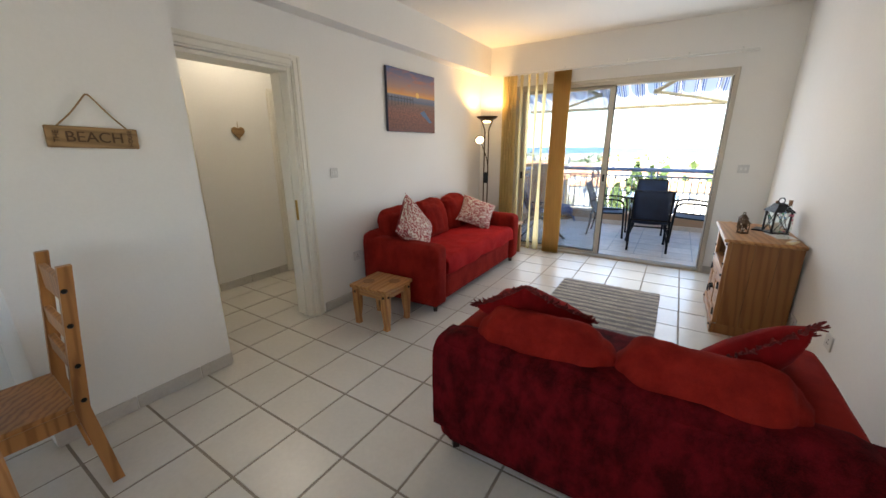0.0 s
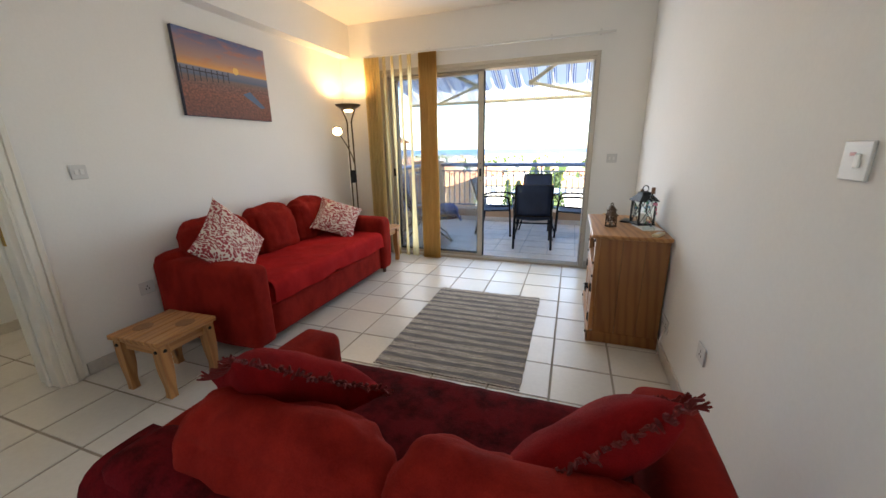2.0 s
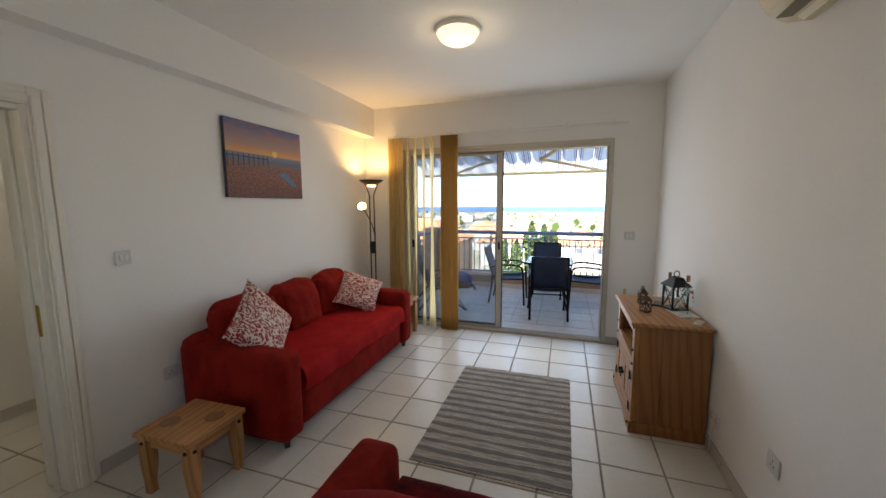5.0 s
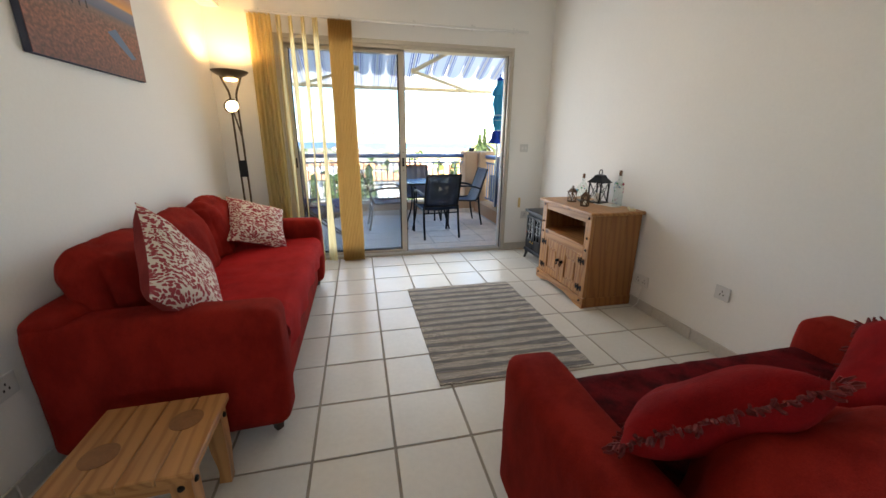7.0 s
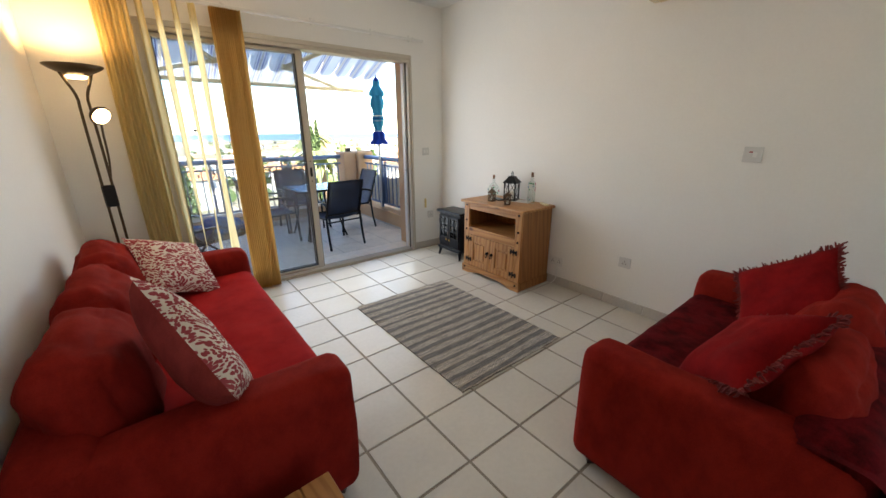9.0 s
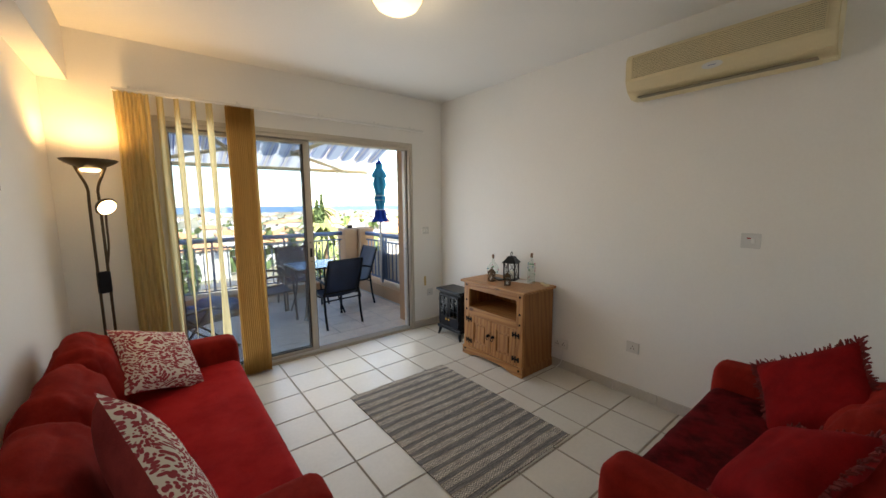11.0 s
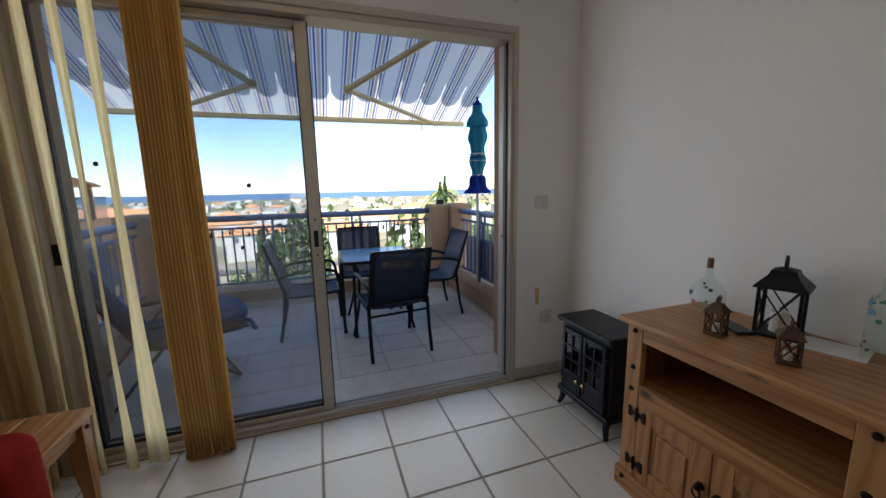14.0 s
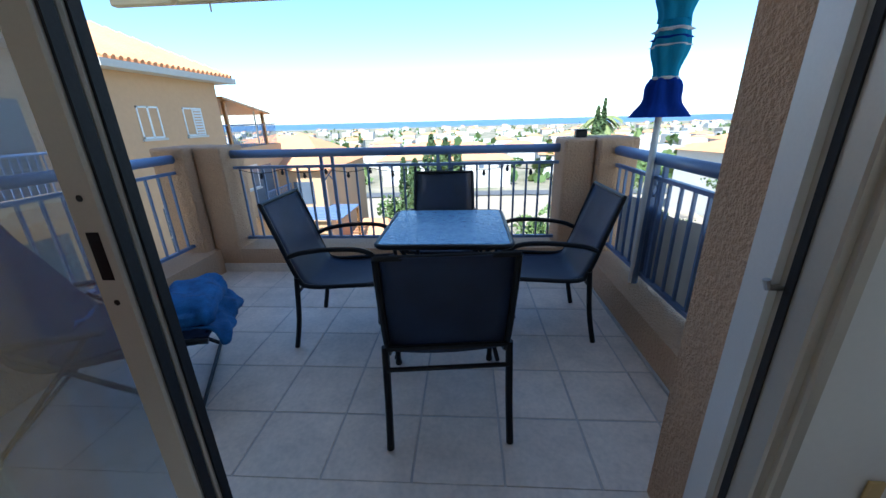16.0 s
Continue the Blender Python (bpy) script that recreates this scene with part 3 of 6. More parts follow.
def sash(x0, x1, y, dots):
    s = 0.062
    bm = box(x0, x0 + s, y - 0.021, y + 0.021, 0.03, fz - 0.048, 0.004, 1)
    bx(bm, x1 - s, x1, y - 0.021, y + 0.021, 0.03, fz - 0.048, 0.004, 1)
    bx(bm, x0 + s, x1 - s, y - 0.020, y + 0.020, 0.03, 0.062, 0.004, 1)
    bx(bm, x0 + s, x1 - s, y - 0.020, y + 0.020, fz - 0.078, fz - 0.048, 0.004, 1)
    sa = part("sash", bm, ALU, win)
    g = part("pane", box(x0 + s - 0.005, x1 - s + 0.005, y - 0.003, y + 0.003, 0.058, fz - 0.074), GLASS, sa, "dusty clear glass pane")
    g.visible_shadow = False
    gk = bx(bx(box(x0 + s, x0 + s + 0.006, y - 0.012, y + 0.012, 0.062, fz - 0.078), x1 - s - 0.006, x1 - s, y - 0.012, y + 0.012, 0.062, fz - 0.078), x0 + s, x1 - s, y - 0.012, y + 0.012, 0.062, 0.068)
    part("gasket", gk, RUBBER, sa, "black rubber gasket")
    for u, z in dots:
        part("dot", tube([(u, y - 0.005, z), (u, y - 0.0035, z)], 0.011, 12), RUBBER, sa, "small dark warning dot")
    part("interlock", box(x1, x1 + 0.006, y - 0.012, y + 0.012, 0.035, fz - 0.052), RUBBER, sa, "black brush seal")
    return sa


outer = sash(-1.93, -0.722, 5.408, [(-1.135, 1.05)])
inner = sash(-1.925, -0.72, 5.36, [(-1.065, 1.384), (-1.695, 1.494)])
part("pull", box(-0.765, -0.738, 5.338, 5.344, 1.035, 1.13, 0.002, 1), BLACK, inner, "recessed black pull")
for z in (1.19, 0.99):
    part("screw_cap", tube([(-0.751, 5.338, z), (-0.751, 5.344, z)], 0.006, 10), BLACK, inner)
part("pull", box(-1.905, -1.875, 5.335, 5.344, 1.03, 1.13, 0.002, 1), BLACK, inner, "black latch")
wall_piece("threshold", -1.99, 0.567, 5.44, 5.76, -0.2, -0.006, TILE_OUT, "tiled threshold under the balcony door", "threshold")

# unseen window, added to let fill light in from behind
win2 = thing("window_2", "assumed white framed kitchen window, out of view", "window", kind="structure")
part("window_frame", bx(bx(bx(bx(box(-1.45, -1.39, -2.9, -2.82, 1.0, 2.1), 0.19, 0.25, -2.9, -2.82, 1.0, 2.1), -1.39, 0.19, -2.9, -2.82, 1.0, 1.06), -1.39, 0.19, -2.9, -2.82, 2.04, 2.1), -0.63, -0.57, -2.9, -2.82, 1.06, 2.04), ALU_WHITE, win2)

# curtain rail with the parted string curtain
rail = thing("curtain_rail", "slim white metal curtain rail fixed to the wall", "curtain rail")
part("rail", box(-2.18, 0.605, 5.195, 5.222, 2.424, 2.446, 0.003, 1), ALU_WHITE, rail)
for x in (-2.08, -1.35, -0.62, -0.0, 0.47):
    part("bracket", bx(box(x - 0.008, x + 0.008, 5.2, 5.297, 2.446, 2.456), x - 0.008, x + 0.008, 5.289, 5.298, 2.43, 2.49), ALU_WHITE, rail)


def hanging(x0, x1, folds, depth, y=5.205, z0=0.012, z1=2.422, n=6, sway=0.01, seed=0):
    """Cloth that hangs in upright folds between x0 and x1."""
    bm = bmesh.new()
    cols = folds * n
    rng = random.Random(seed)
    ph = [rng.uniform(0.7, 1.3) for _ in range(folds + 1)]
    rows = 14
    grid = []
    for i in range(cols + 1):
        u = i / cols
        k = min(folds, int(u * folds))
        row = []
        for j in range(rows + 1):
            v = j / rows
            x = x0 + (x1 - x0) * u + sway * math.sin(v * 5 + u * 3 + seed) * v
            yy = y + depth * ph[k] * math.sin(2 * math.pi * u * folds) + 0.3 * depth * noise.noise((u * 4, v * 2.5, seed))
            row.append(bm.verts.new((x, yy, z1 + (z0 - z1) * v)))
        grid.append(row)
    for i in range(cols):
        for j in range(rows):
            bm.faces.new((grid[i][j], grid[i][j + 1], grid[i + 1][j + 1], grid[i + 1][j]))
    return bm


cu = thing("curtain", "straw-coloured string curtain gathered in parted bunches", "curtain")
part("gathered_panel", hanging(-1.462, -1.238, 15, 0.032, seed=1, n=6), CURTAIN, cu, "tightly gathered straw-coloured panel", True)
part("hem", hanging(-1.462, -1.238, 15, 0.033, z0=0.006, z1=0.05, seed=1, n=6), CURTAIN, cu, "", True)
part("gathered_panel", hanging(-2.17, -1.965, 5, 0.028, seed=2, n=8), SHEER, cu, "loosely gathered cream panel", True)
for k, (x, w) in enumerate(((-1.90, 0.045), (-1.795, 0.035), (-1.685, 0.035), (-1.575, 0.05))):
    part("strip", hanging(x - w / 2, x + w / 2, 1, 0.012, seed=3 + k, n=8, sway=0.02), SHEER, cu, "narrow sheer cream strip", True)

# ---- living room ----


def cushion(name, label, m, w, h, t, front, back, fringe=None, seed=0):
    c = thing(name, label, "cushion", m)
    part("front", pillow(w, h, t, 1, seed=seed), front, c, smooth=True)
    part("back", pillow(w, h, t, -1, seed=seed), back, c, smooth=True)
    if fringe:
        bm = bmesh.new()
        rng = random.Random(seed)
        for side in range(4):
            for k in range(70):
                u = -1 + 2 * (k + rng.random()) / 70
                s = 1 - 0.10 * (1 - u * u)
                p = Vector((u * w / 2, h / 2 * s * 1.0, 0)) if side < 2 else Vector((w / 2 * s, u * h / 2, 0))
                if side % 2:
                    p = -p
                d = Vector((p.x if side >= 2 else p.x * 0.25, p.y if side < 2 else p.y * 0.25, rng.uniform(-0.1, 0.1))).normalized()
                q = p + d * rng.uniform(0.014, 0.03) + Vector((rng.uniform(-.01, .01), rng.uniform(-.01, .01), rng.uniform(-.01, .01)))
                tb(bm, [p - d * 0.006, (p + q) / 2 + Vector((0, 0, rng.uniform(-.006, .006))), q], [0.005, 0.0045, 0.003], 4)
        part("fringe", bm, fringe, c, "ragged thread fringe")
    return c


def leaf_print():
    m = Mat("leaf_print_cotton")
    v = m.coords((1, 1, 1), False)
    n = m.node("ShaderNodeTexNoise", Scale=9.0, Detail=0.0)
    m.link(v, n.inputs["Vector"])
    warped = m.mix(0.1, v, n.outputs["Color"], "ADD")
    st = m.t.nodes.new("ShaderNodeMapping")
    st.inputs["Scale"].default_value = (1.0, 0.45, 1.0)
    st.inputs["Rotation"].default_value = (0, 0, 0.8)
    m.link(warped, st.inputs[0])
    vo2 = m.node("ShaderNodeTexVoronoi", Scale=78.0)
    m.link(st.outputs[0], vo2.inputs["Vector"])
    leaves = m.ramp(vo2.outputs["Distance"], (0.50, (1, 1, 1)), (0.56, (0, 0, 0)))
    both = leaves
    m.base(m.mix(both, (0.66, 0.58, 0.50), (0.30, 0.035, 0.045)), 0.9)
    m.bump(m.noise(300, v, 2), 0.3, 0.002)
    return m.m


LEAF_PRINT = leaf_print()


def drape(x0, x1, y_in, y_out, z_top, drop, seed=0, rows=26, cols=40, wave=0.02):
    """Throw that lies on a seat from y_in to its front edge y_out and hangs down in front by drop (may vary)."""
    bm = bmesh.new()
    flat = abs(y_out - y_in)
    sgn = 1 if y_out > y_in else -1
    grid = []
    for i in range(cols + 1):
        u = i / cols
        x = x0 + (x1 - x0) * u
        dr = drop * (0.85 + 0.25 * noise.noise((u * 3.0, seed, 0)))
        row = []
        for j in range(rows + 1):
            s = j / rows * (flat + dr)
            nz = noise.noise((x * 7, s * 7, seed)) * 0.007 + noise.noise((x * 16, s * 14, seed + 2)) * 0.004
            if s < flat - 0.05:
                p = (x, y_in + sgn * s, z_top + nz)
            elif s < flat + 0.05:
                t = (s - flat + 0.05) / 0.1 * math.pi / 2
                p = (x, y_out + sgn * (-0.05 + 0.065 * math.sin(t)), z_top - 0.065 * (1 - math.cos(t)) + nz)
            else:
                d = s - flat - 0.05
                p = (x, y_out + sgn * (0.018 + wave * math.sin(x * 17 + seed + d * 3) * min(1, d * 6)) + nz, z_top - 0.065 - d)
            row.append(bm.verts.new(p))
        grid.append(row)
    for i in range(cols):
        for j in range(rows):
            q = (grid[i][j], grid[i + 1][j], grid[i + 1][j + 1], grid[i][j + 1])
            bm.faces.new(q if sgn > 0 else q[::-1])
    return bm


def sofa(name, label, m, length, depth, backs, arm_w=0.19, arm_h=0.64, back_mat=None, seed=0, seats=2, cush_h=0.46):
    """Faces +y; the origin is on the floor under its middle."""
    s = thing(name, label, "sofa", m)
    hl, hd = length / 2, depth / 2
    part("base", soft(length - 2 * arm_w + 0.02, depth - 0.06, 0.25, pose(0, -0.01, 0.07), 0.03, 0.003, 10, 0.002), SOFA, s, smooth=True)
    for k in (-1, 1):
        part("arm", soft(arm_w, depth - 0.02, arm_h - 0.06, pose(k * (hl - arm_w / 2), 0.01, 0.06), 0.05, 0.012, 14, 0.006, 3, seed + k), SOFA, s, smooth=True)
        for y in (-hd + 0.07, hd - 0.07):
            part("leg", lathe([(0.022, 0), (0.032, 0.085)], 4, (k * (hl - 0.08), y)), DARK_LEG, s, "short dark wooden leg")
    part("back_frame", soft(length - 0.04, 0.20, arm_h - 0.02, pose(0, -hd + 0.10, 0.06), 0.06, 0.012, 14, 0.006, 3, seed), back_mat or SOFA, s, smooth=True)
    w = (length - 2 * arm_w) / seats
    for k in range(seats):
        x = -hl + arm_w + w * (k + 0.5)
        part("seat_cushion", soft(w - 0.008, depth - 0.22, 0.17, pose(x, 0.08, 0.30), 0.05, 0.022, 16, 0.006, 4, seed + k + 5), SEAT_RED, s, smooth=True)
    wb = (length - 2 * arm_w + 0.06) / backs
    for k in range(backs):
        x = -hl + arm_w - 0.03 + wb * (k + 0.5)
        part("back_cushion", soft(wb - 0.045, 0.22, cush_h, pose(x, -hd + 0.23, 0.42 if cush_h > 0.4 else 0.395, 11, 0, (k - (backs - 1) / 2) * -3), 0.10, 0.035, 24, 0.020, 6.5, seed + k + 11), SOFA, s, smooth=True)
    return s


sofa_long = sofa("sofa", "long red chenille sofa with a scarlet throw on its seat", pose(-2.075, 3.60, 0, 0, 0, -90), 2.0, 0.92, 3, seed=1)
part("throw", drape(-0.79, 0.79, -0.16, 0.45, 0.499, 0.17, 3), SEAT_RED, sofa_long, "scarlet plush throw over the seat", True)
ls = sofa("loveseat", "two-seat red chenille sofa covered by a crimson velvet throw", pose(-0.035, 1.74, 0, 0, 0, 0), 1.51, 0.84, 2, arm_h=0.62, back_mat=THROW, seed=4, cush_h=0.38)
part("throw", drape(-0.55, 0.55, -0.14, 0.405, 0.497, 0.24, 9), THROW, ls, "crimson velvet throw over the seat", True)
part("back_throw", drape(-0.75, 0.75, -0.25, -0.425, 0.635, 0.52, 21, wave=0.006), THROW, ls, "crimson velvet throw hanging down the back", True)



def on_corner(centre, tip, facing):
    """Stance of a cushion by its middle, its topmost corner and the way its front looks."""
    c, t, z = Vector(centre), Vector(tip) - Vector(centre), Vector(facing).normalized()
    t = (t - z * t.dot(z)).normalized()
    side = t.cross(z)
    x, y = (t + side).normalized(), (t - side).normalized()
    m = Matrix((x, y, z)).transposed().to_4x4()
    m.translation = c
    return m


cushion("scatter_cushion", "leaf-printed red and white cushion leaning on the sofa arm", on_corner((-2.06, 2.90, 0.715), (-2.191, 2.923, 1.019), (0.85, 0.15, 0.32)), 0.52, 0.52, 0.18, LEAF_PRINT, CUSHION_BACK, seed=1)
cushion("scatter_cushion", "leaf-printed red and white cushion in the sofa's far corner", on_corner((-2.06, 4.23, 0.67), (-2.273, 4.297, 0.893), (0.54, -0.45, 0.71)), 0.45, 0.45, 0.15, LEAF_PRINT, CUSHION_BACK, seed=2)
cushion("fringed_cushion", "wine-red cushion with a ragged fringe, resting against the back", on_corner((-0.45, 1.69, 0.70), (-0.427, 1.492, 0.907), (-0.13, 0.71, 0.69)), 0.42, 0.42, 0.15, CUSHION_RED, CUSHION_RED, FRINGE, 3)
cushion("fringed_cushion", "wine-red fringed cushion propped against the sofa arm", on_corner((0.37, 1.72, 0.68), (0.594, 1.551, 0.887), (-0.6, 0.5, 0.62)), 0.46, 0.46, 0.15, CUSHION_RED, CUSHION_RED, FRINGE, 4)


def low_table(name, label, m, w, d, h, inlays):
    t = thing(name, label, "stool", m)
    n = 4
    for k in range(n):
        part("plank", box(-w / 2 + w * k / n + 0.001, -w / 2 + w * (k + 1) / n - 0.001, -d / 2, d / 2, h - 0.03, h, 0.004, 1), PINE_Y, t)
    for sx in (-1, 1):
        for sy in (-1, 1):
            x, y = sx * (w / 2 - 0.045), sy * (d / 2 - 0.045)
            leg = bmesh.new()
            tb(leg, smoothed([(x, y, 0), (x + sx * 0.004, y, h * 0.2), (x, y, h * 0.5), (x, y, h - 0.03)], 4), [0.032, 0.030, 0.029, 0.029, 0.030, 0.033, 0.036, 0.039, 0.041, 0.042, 0.042, 0.042, 0.042], 4)
            lg = part("leg", leg, PINE_Z, t)
            for ax in (0, 1):
                c = [x, y, h - 0.065]
                e = [x, y, h - 0.065]
                c[ax] += (sx, sy)[ax] * 0.028
                e[ax] += (sx, sy)[ax] * 0.037
                part("stud", tube([c, e], [0.012, 0.008], 10), IRON, lg, "black iron stud")
    for s in (-1, 1):
        part("apron", box(-w / 2 + 0.07, w / 2 - 0.07, s * (d / 2 - 0.05) - 0.011, s * (d / 2 - 0.05) + 0.011, h - 0.10, h - 0.03, 0.003, 1), PINE_X, t)
        part("apron", box(s * (w / 2 - 0.05) - 0.011, s * (w / 2 - 0.05) + 0.011, -d / 2 + 0.07, d / 2 - 0.07, h - 0.10, h - 0.03, 0.003, 1), PINE_Y, t)
    for x, y in inlays:
        part("inlay", tube([(x, y, h - 0.001), (x, y, h + 0.0015)], 0.052, 22), PINE_KNOT, t, "round dark pine inlay")
    return t


low_table("stool", "small waxed pine stool with two round dark inlays", pose(-1.985, 2.285, 0, 0, 0, 2), 0.40, 0.375, 0.37, ((-0.10, -0.05), (0.10, 0.06)))
low_table("side_table", "small waxed pine side table between sofa and curtain", pose(-1.93, 4.87, 0, 0, 0, 0), 0.44, 0.36, 0.45, ())


def rug():
    m = Mat("woven_rag_rug")
    v = m.coords((1, 1, 1), False)
    sx = m.t.nodes.new("ShaderNodeSeparateXYZ")
    m.link(v, sx.inputs[0])
    tri = m.t.nodes.new("ShaderNodeMath")
    tri.operation = "PINGPONG"
    tri.inputs[1].default_value = 0.013
    m.link(sx.outputs[0], tri.inputs[0])
    add = m.t.nodes.new("ShaderNodeMath")
    m.link(sx.outputs[1], add.inputs[0])
    m.link(tri.outputs[0], add.inputs[1])
    wob = m.t.nodes.new("ShaderNodeMath")
    wob.operation = "MULTIPLY_ADD"
    wob.inputs[1].default_value = 0.07
    m.link(m.noise(1, m.coords((1.2, 9, 1), False), 2), wob.inputs[0])
    m.link(sx.outputs[1], wob.inputs[2])
    yy = wob.outputs[0]
    period = 0.186

    def bands(src, per, stops):
        d = m.t.nodes.new("ShaderNodeMath")
        d.operation = "MULTIPLY"
        d.inputs[1].default_value = 1 / per
        m.link(src, d.inputs[0])
        f = m.t.nodes.new("ShaderNodeMath")
        f.operation = "FRACT"
        m.link(d.outputs[0], f.inputs[0])
        r = m.ramp(f.outputs[0], *stops)
        r.node.color_ramp.interpolation = "CONSTANT"
        return r
    A, B, C, D = (0.17, 0.165, 0.175), (0.50, 0.475, 0.43), (0.33, 0.29, 0.235), (0.24, 0.23, 0.235)
    wide = bands(yy, period, ((0, A), (0.2, B), (0.27, D), (0.33, B), (0.42, C), (0.48, A), (0.68, C), (0.74, B), (0.80, D), (0.86, B), (0.93, C)))
    zig = bands(add.outputs[0], 0.0155, ((0, (0.20, 0.19, 0.19)), (0.5, (0.56, 0.53, 0.48))))
    where = bands(yy, period, ((0, (0, 0, 0)), (0.2, (0.9, 0.9, 0.9)), (0.46, (0, 0, 0)), (0.70, (0.9, 0.9, 0.9)), (0.97, (0, 0, 0))))
    c = m.mix(where, wide, zig)
    st = m.noise(1, m.coords((8, 110, 8), False), 3)
    c = m.mix(0.8, c, m.ramp(st, (0.3, (0.35, 0.35, 0.35)), (0.7, (1.35, 1.3, 1.22))), "MULTIPLY")
    c = m.mix(0.5, c, m.ramp(m.noise(1, m.coords((55, 150, 20), False), 3, 0.7), (0.35, (0.4, 0.4, 0.4)), (0.68, (1.6, 1.55, 1.45))), "MULTIPLY")
    c = m.mix(m.ramp(m.noise(5, v, 4), (0.66, (0, 0, 0)), (0.74, (0.5, 0.5, 0.5))), c, (0.33, 0.25, 0.15))
    m.base(c, 0.95)
    m.bump(st, 0.8, 0.006)
    r = thing("rug", "flat-woven grey and cream striped rag rug on the tiles", "rug", pose(-0.384, 3.521, 0.001))
    bm = bmesh.new()
    nx, ny = 40, 60
    grid = [[bm.verts.new((-0.484 + 0.968 * i / nx + 0.006 * noise.noise((j * .35, 0, i // nx * 9.0)), -0.706 + 1.412 * j / ny + 0.008 * noise.noise((i * .3, j // ny * 5.0, 0)), 0.006 + 0.003 * noise.noise((i * .25, j * .4, 2)))) for j in range(ny + 1)] for i in range(nx + 1)]
    for i in range(nx):
        for j in range(ny):
            bm.faces.new((grid[i][j], grid[i + 1][j], grid[i + 1][j + 1], grid[i][j + 1]))
    got = bmesh.ops.extrude_face_region(bm, geom=bm.faces[:])
    for x in got["geom"]:
        if isinstance(x, bmesh.types.BMVert):
            x.co.z = 0.0
    bmesh.ops.recalc_face_normals(bm, faces=bm.faces)
    part("weave", bm, m.m, r, smooth=False)


rug()


def corona_cabinet(m):
    """Front faces -x; origin on the floor under its middle. Depth along x, width along y."""
    c = thing("cabinet", "waxed pine cabinet with two panelled doors and black iron hinges", "cabinet", m)
    D, W, Hc = 0.45, 0.78, 0.82
    x0, x1, y0, y1 = -D / 2, D / 2, -W / 2, W / 2
    part("top", box(x0 - 0.03, x1 + 0.005, y0 - 0.03, y1 + 0.03, Hc - 0.028, Hc, 0.008, 2), PINE_Y, c)
    for y in (y0, y1 - 0.022):
        for k in range(3):
            xa, xb = x0 + 0.03 + (D - 0.03) * k / 3, x0 + 0.03 + (D - 0.03) * (k + 1) / 3
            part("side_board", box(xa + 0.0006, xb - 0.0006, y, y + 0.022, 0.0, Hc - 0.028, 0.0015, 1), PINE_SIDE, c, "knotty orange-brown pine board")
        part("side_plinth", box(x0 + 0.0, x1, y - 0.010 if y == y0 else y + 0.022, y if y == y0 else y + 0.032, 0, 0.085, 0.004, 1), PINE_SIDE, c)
    for y in (y0, y1 - 0.075):
        st = part("stile", box(x0, x0 + 0.03, y + 0.0005, y + 0.075, 0.09, Hc - 0.028, 0.003, 1), PINE_Z, c)
        for z in (0.765, 0.60, 0.50):
            part("stud", tube([(x0, y + 0.036, z), (x0 - 0.009, y + 0.036, z)], [0.012, 0.007], 10), IRON, st, "black iron stud")
    part("top_rail", box(x0 + 0.002, x0 + 0.03, y0 + 0.075, y1 - 0.075, 0.725, Hc - 0.028, 0.002, 1), PINE_Y, c)
    part("shelf", box(x0 + 0.002, x1 - 0.01, y0 + 0.022, y1 - 0.022, 0.50, 0.525, 0.002, 1), PINE_Y, c)
    part("middle_rail", box(x0 + 0.001, x0 + 0.03, y0 + 0.075, y1 - 0.075, 0.445, 0.53, 0.002, 1), PINE_Y, c)
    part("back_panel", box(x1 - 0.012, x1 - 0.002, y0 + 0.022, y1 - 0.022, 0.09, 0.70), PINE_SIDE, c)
    # arched plinth
    bm = bmesh.new()
    n = 16
    lo, hi = [], []
    for k in range(n + 1):
        u = k / n
        y = y0 - 0.012 + (W + 0.024) * u
        arch = 0.038 * max(0.0, 1 - abs((u - 0.5) / 0.34) ** 4)
        lo.append([bm.verts.new((x, y, arch)) for x in (x0 - 0.012, x0 + 0.012)])
        hi.append([bm.verts.new((x, y, 0.09)) for x in (x0 - 0.012, x0 + 0.012)])
    for k in range(n):
        bm.faces.new((lo[k][0], hi[k][0], hi[k + 1][0], lo[k + 1][0]))
        bm.faces.new((lo[k][1], lo[k + 1][1], hi[k + 1][1], hi[k][1]))
        bm.faces.new((hi[k][0], hi[k][1], hi[k + 1][1], hi[k + 1][0]))
        bm.faces.new((lo[k][0], lo[k + 1][0], lo[k + 1][1], lo[k][1]))
    pl = part("plinth", bm, PINE_Y, c)
    for y in (y0 + 0.03, y1 - 0.03):
        part("stud", tube([(x0 - 0.012, y, 0.06), (x0 - 0.021, y, 0.06)], [0.012, 0.007], 10), IRON, pl, "black iron stud")
    dw = (W - 0.15) / 2
    for k in (0, 1):
        ya = y0 + 0.075 + k * dw + 0.001
        yb = ya + dw - 0.002
        d = part("door", bx(bx(bx(box(x0, x0 + 0.022, ya, ya + 0.07, 0.092, 0.443, 0.003, 1), x0, x0 + 0.022, yb - 0.07, yb, 0.092, 0.443, 0.003, 1), x0 + 0.001, x0 + 0.021, ya + 0.07, yb - 0.07, 0.092, 0.16, 0.002, 1), x0 + 0.001, x0 + 0.021, ya + 0.07, yb - 0.07, 0.375, 0.443, 0.002, 1), PINE_Z, c)
        part("raised_panel", bx(box(x0 + 0.010, x0 + 0.02, ya + 0.07, yb - 0.07, 0.16, 0.375), x0 + 0.003, x0 + 0.012, ya + 0.09, yb - 0.09, 0.18, 0.355, 0.006, 1), PINE_Z, d)
        hy = ya if k == 0 else yb
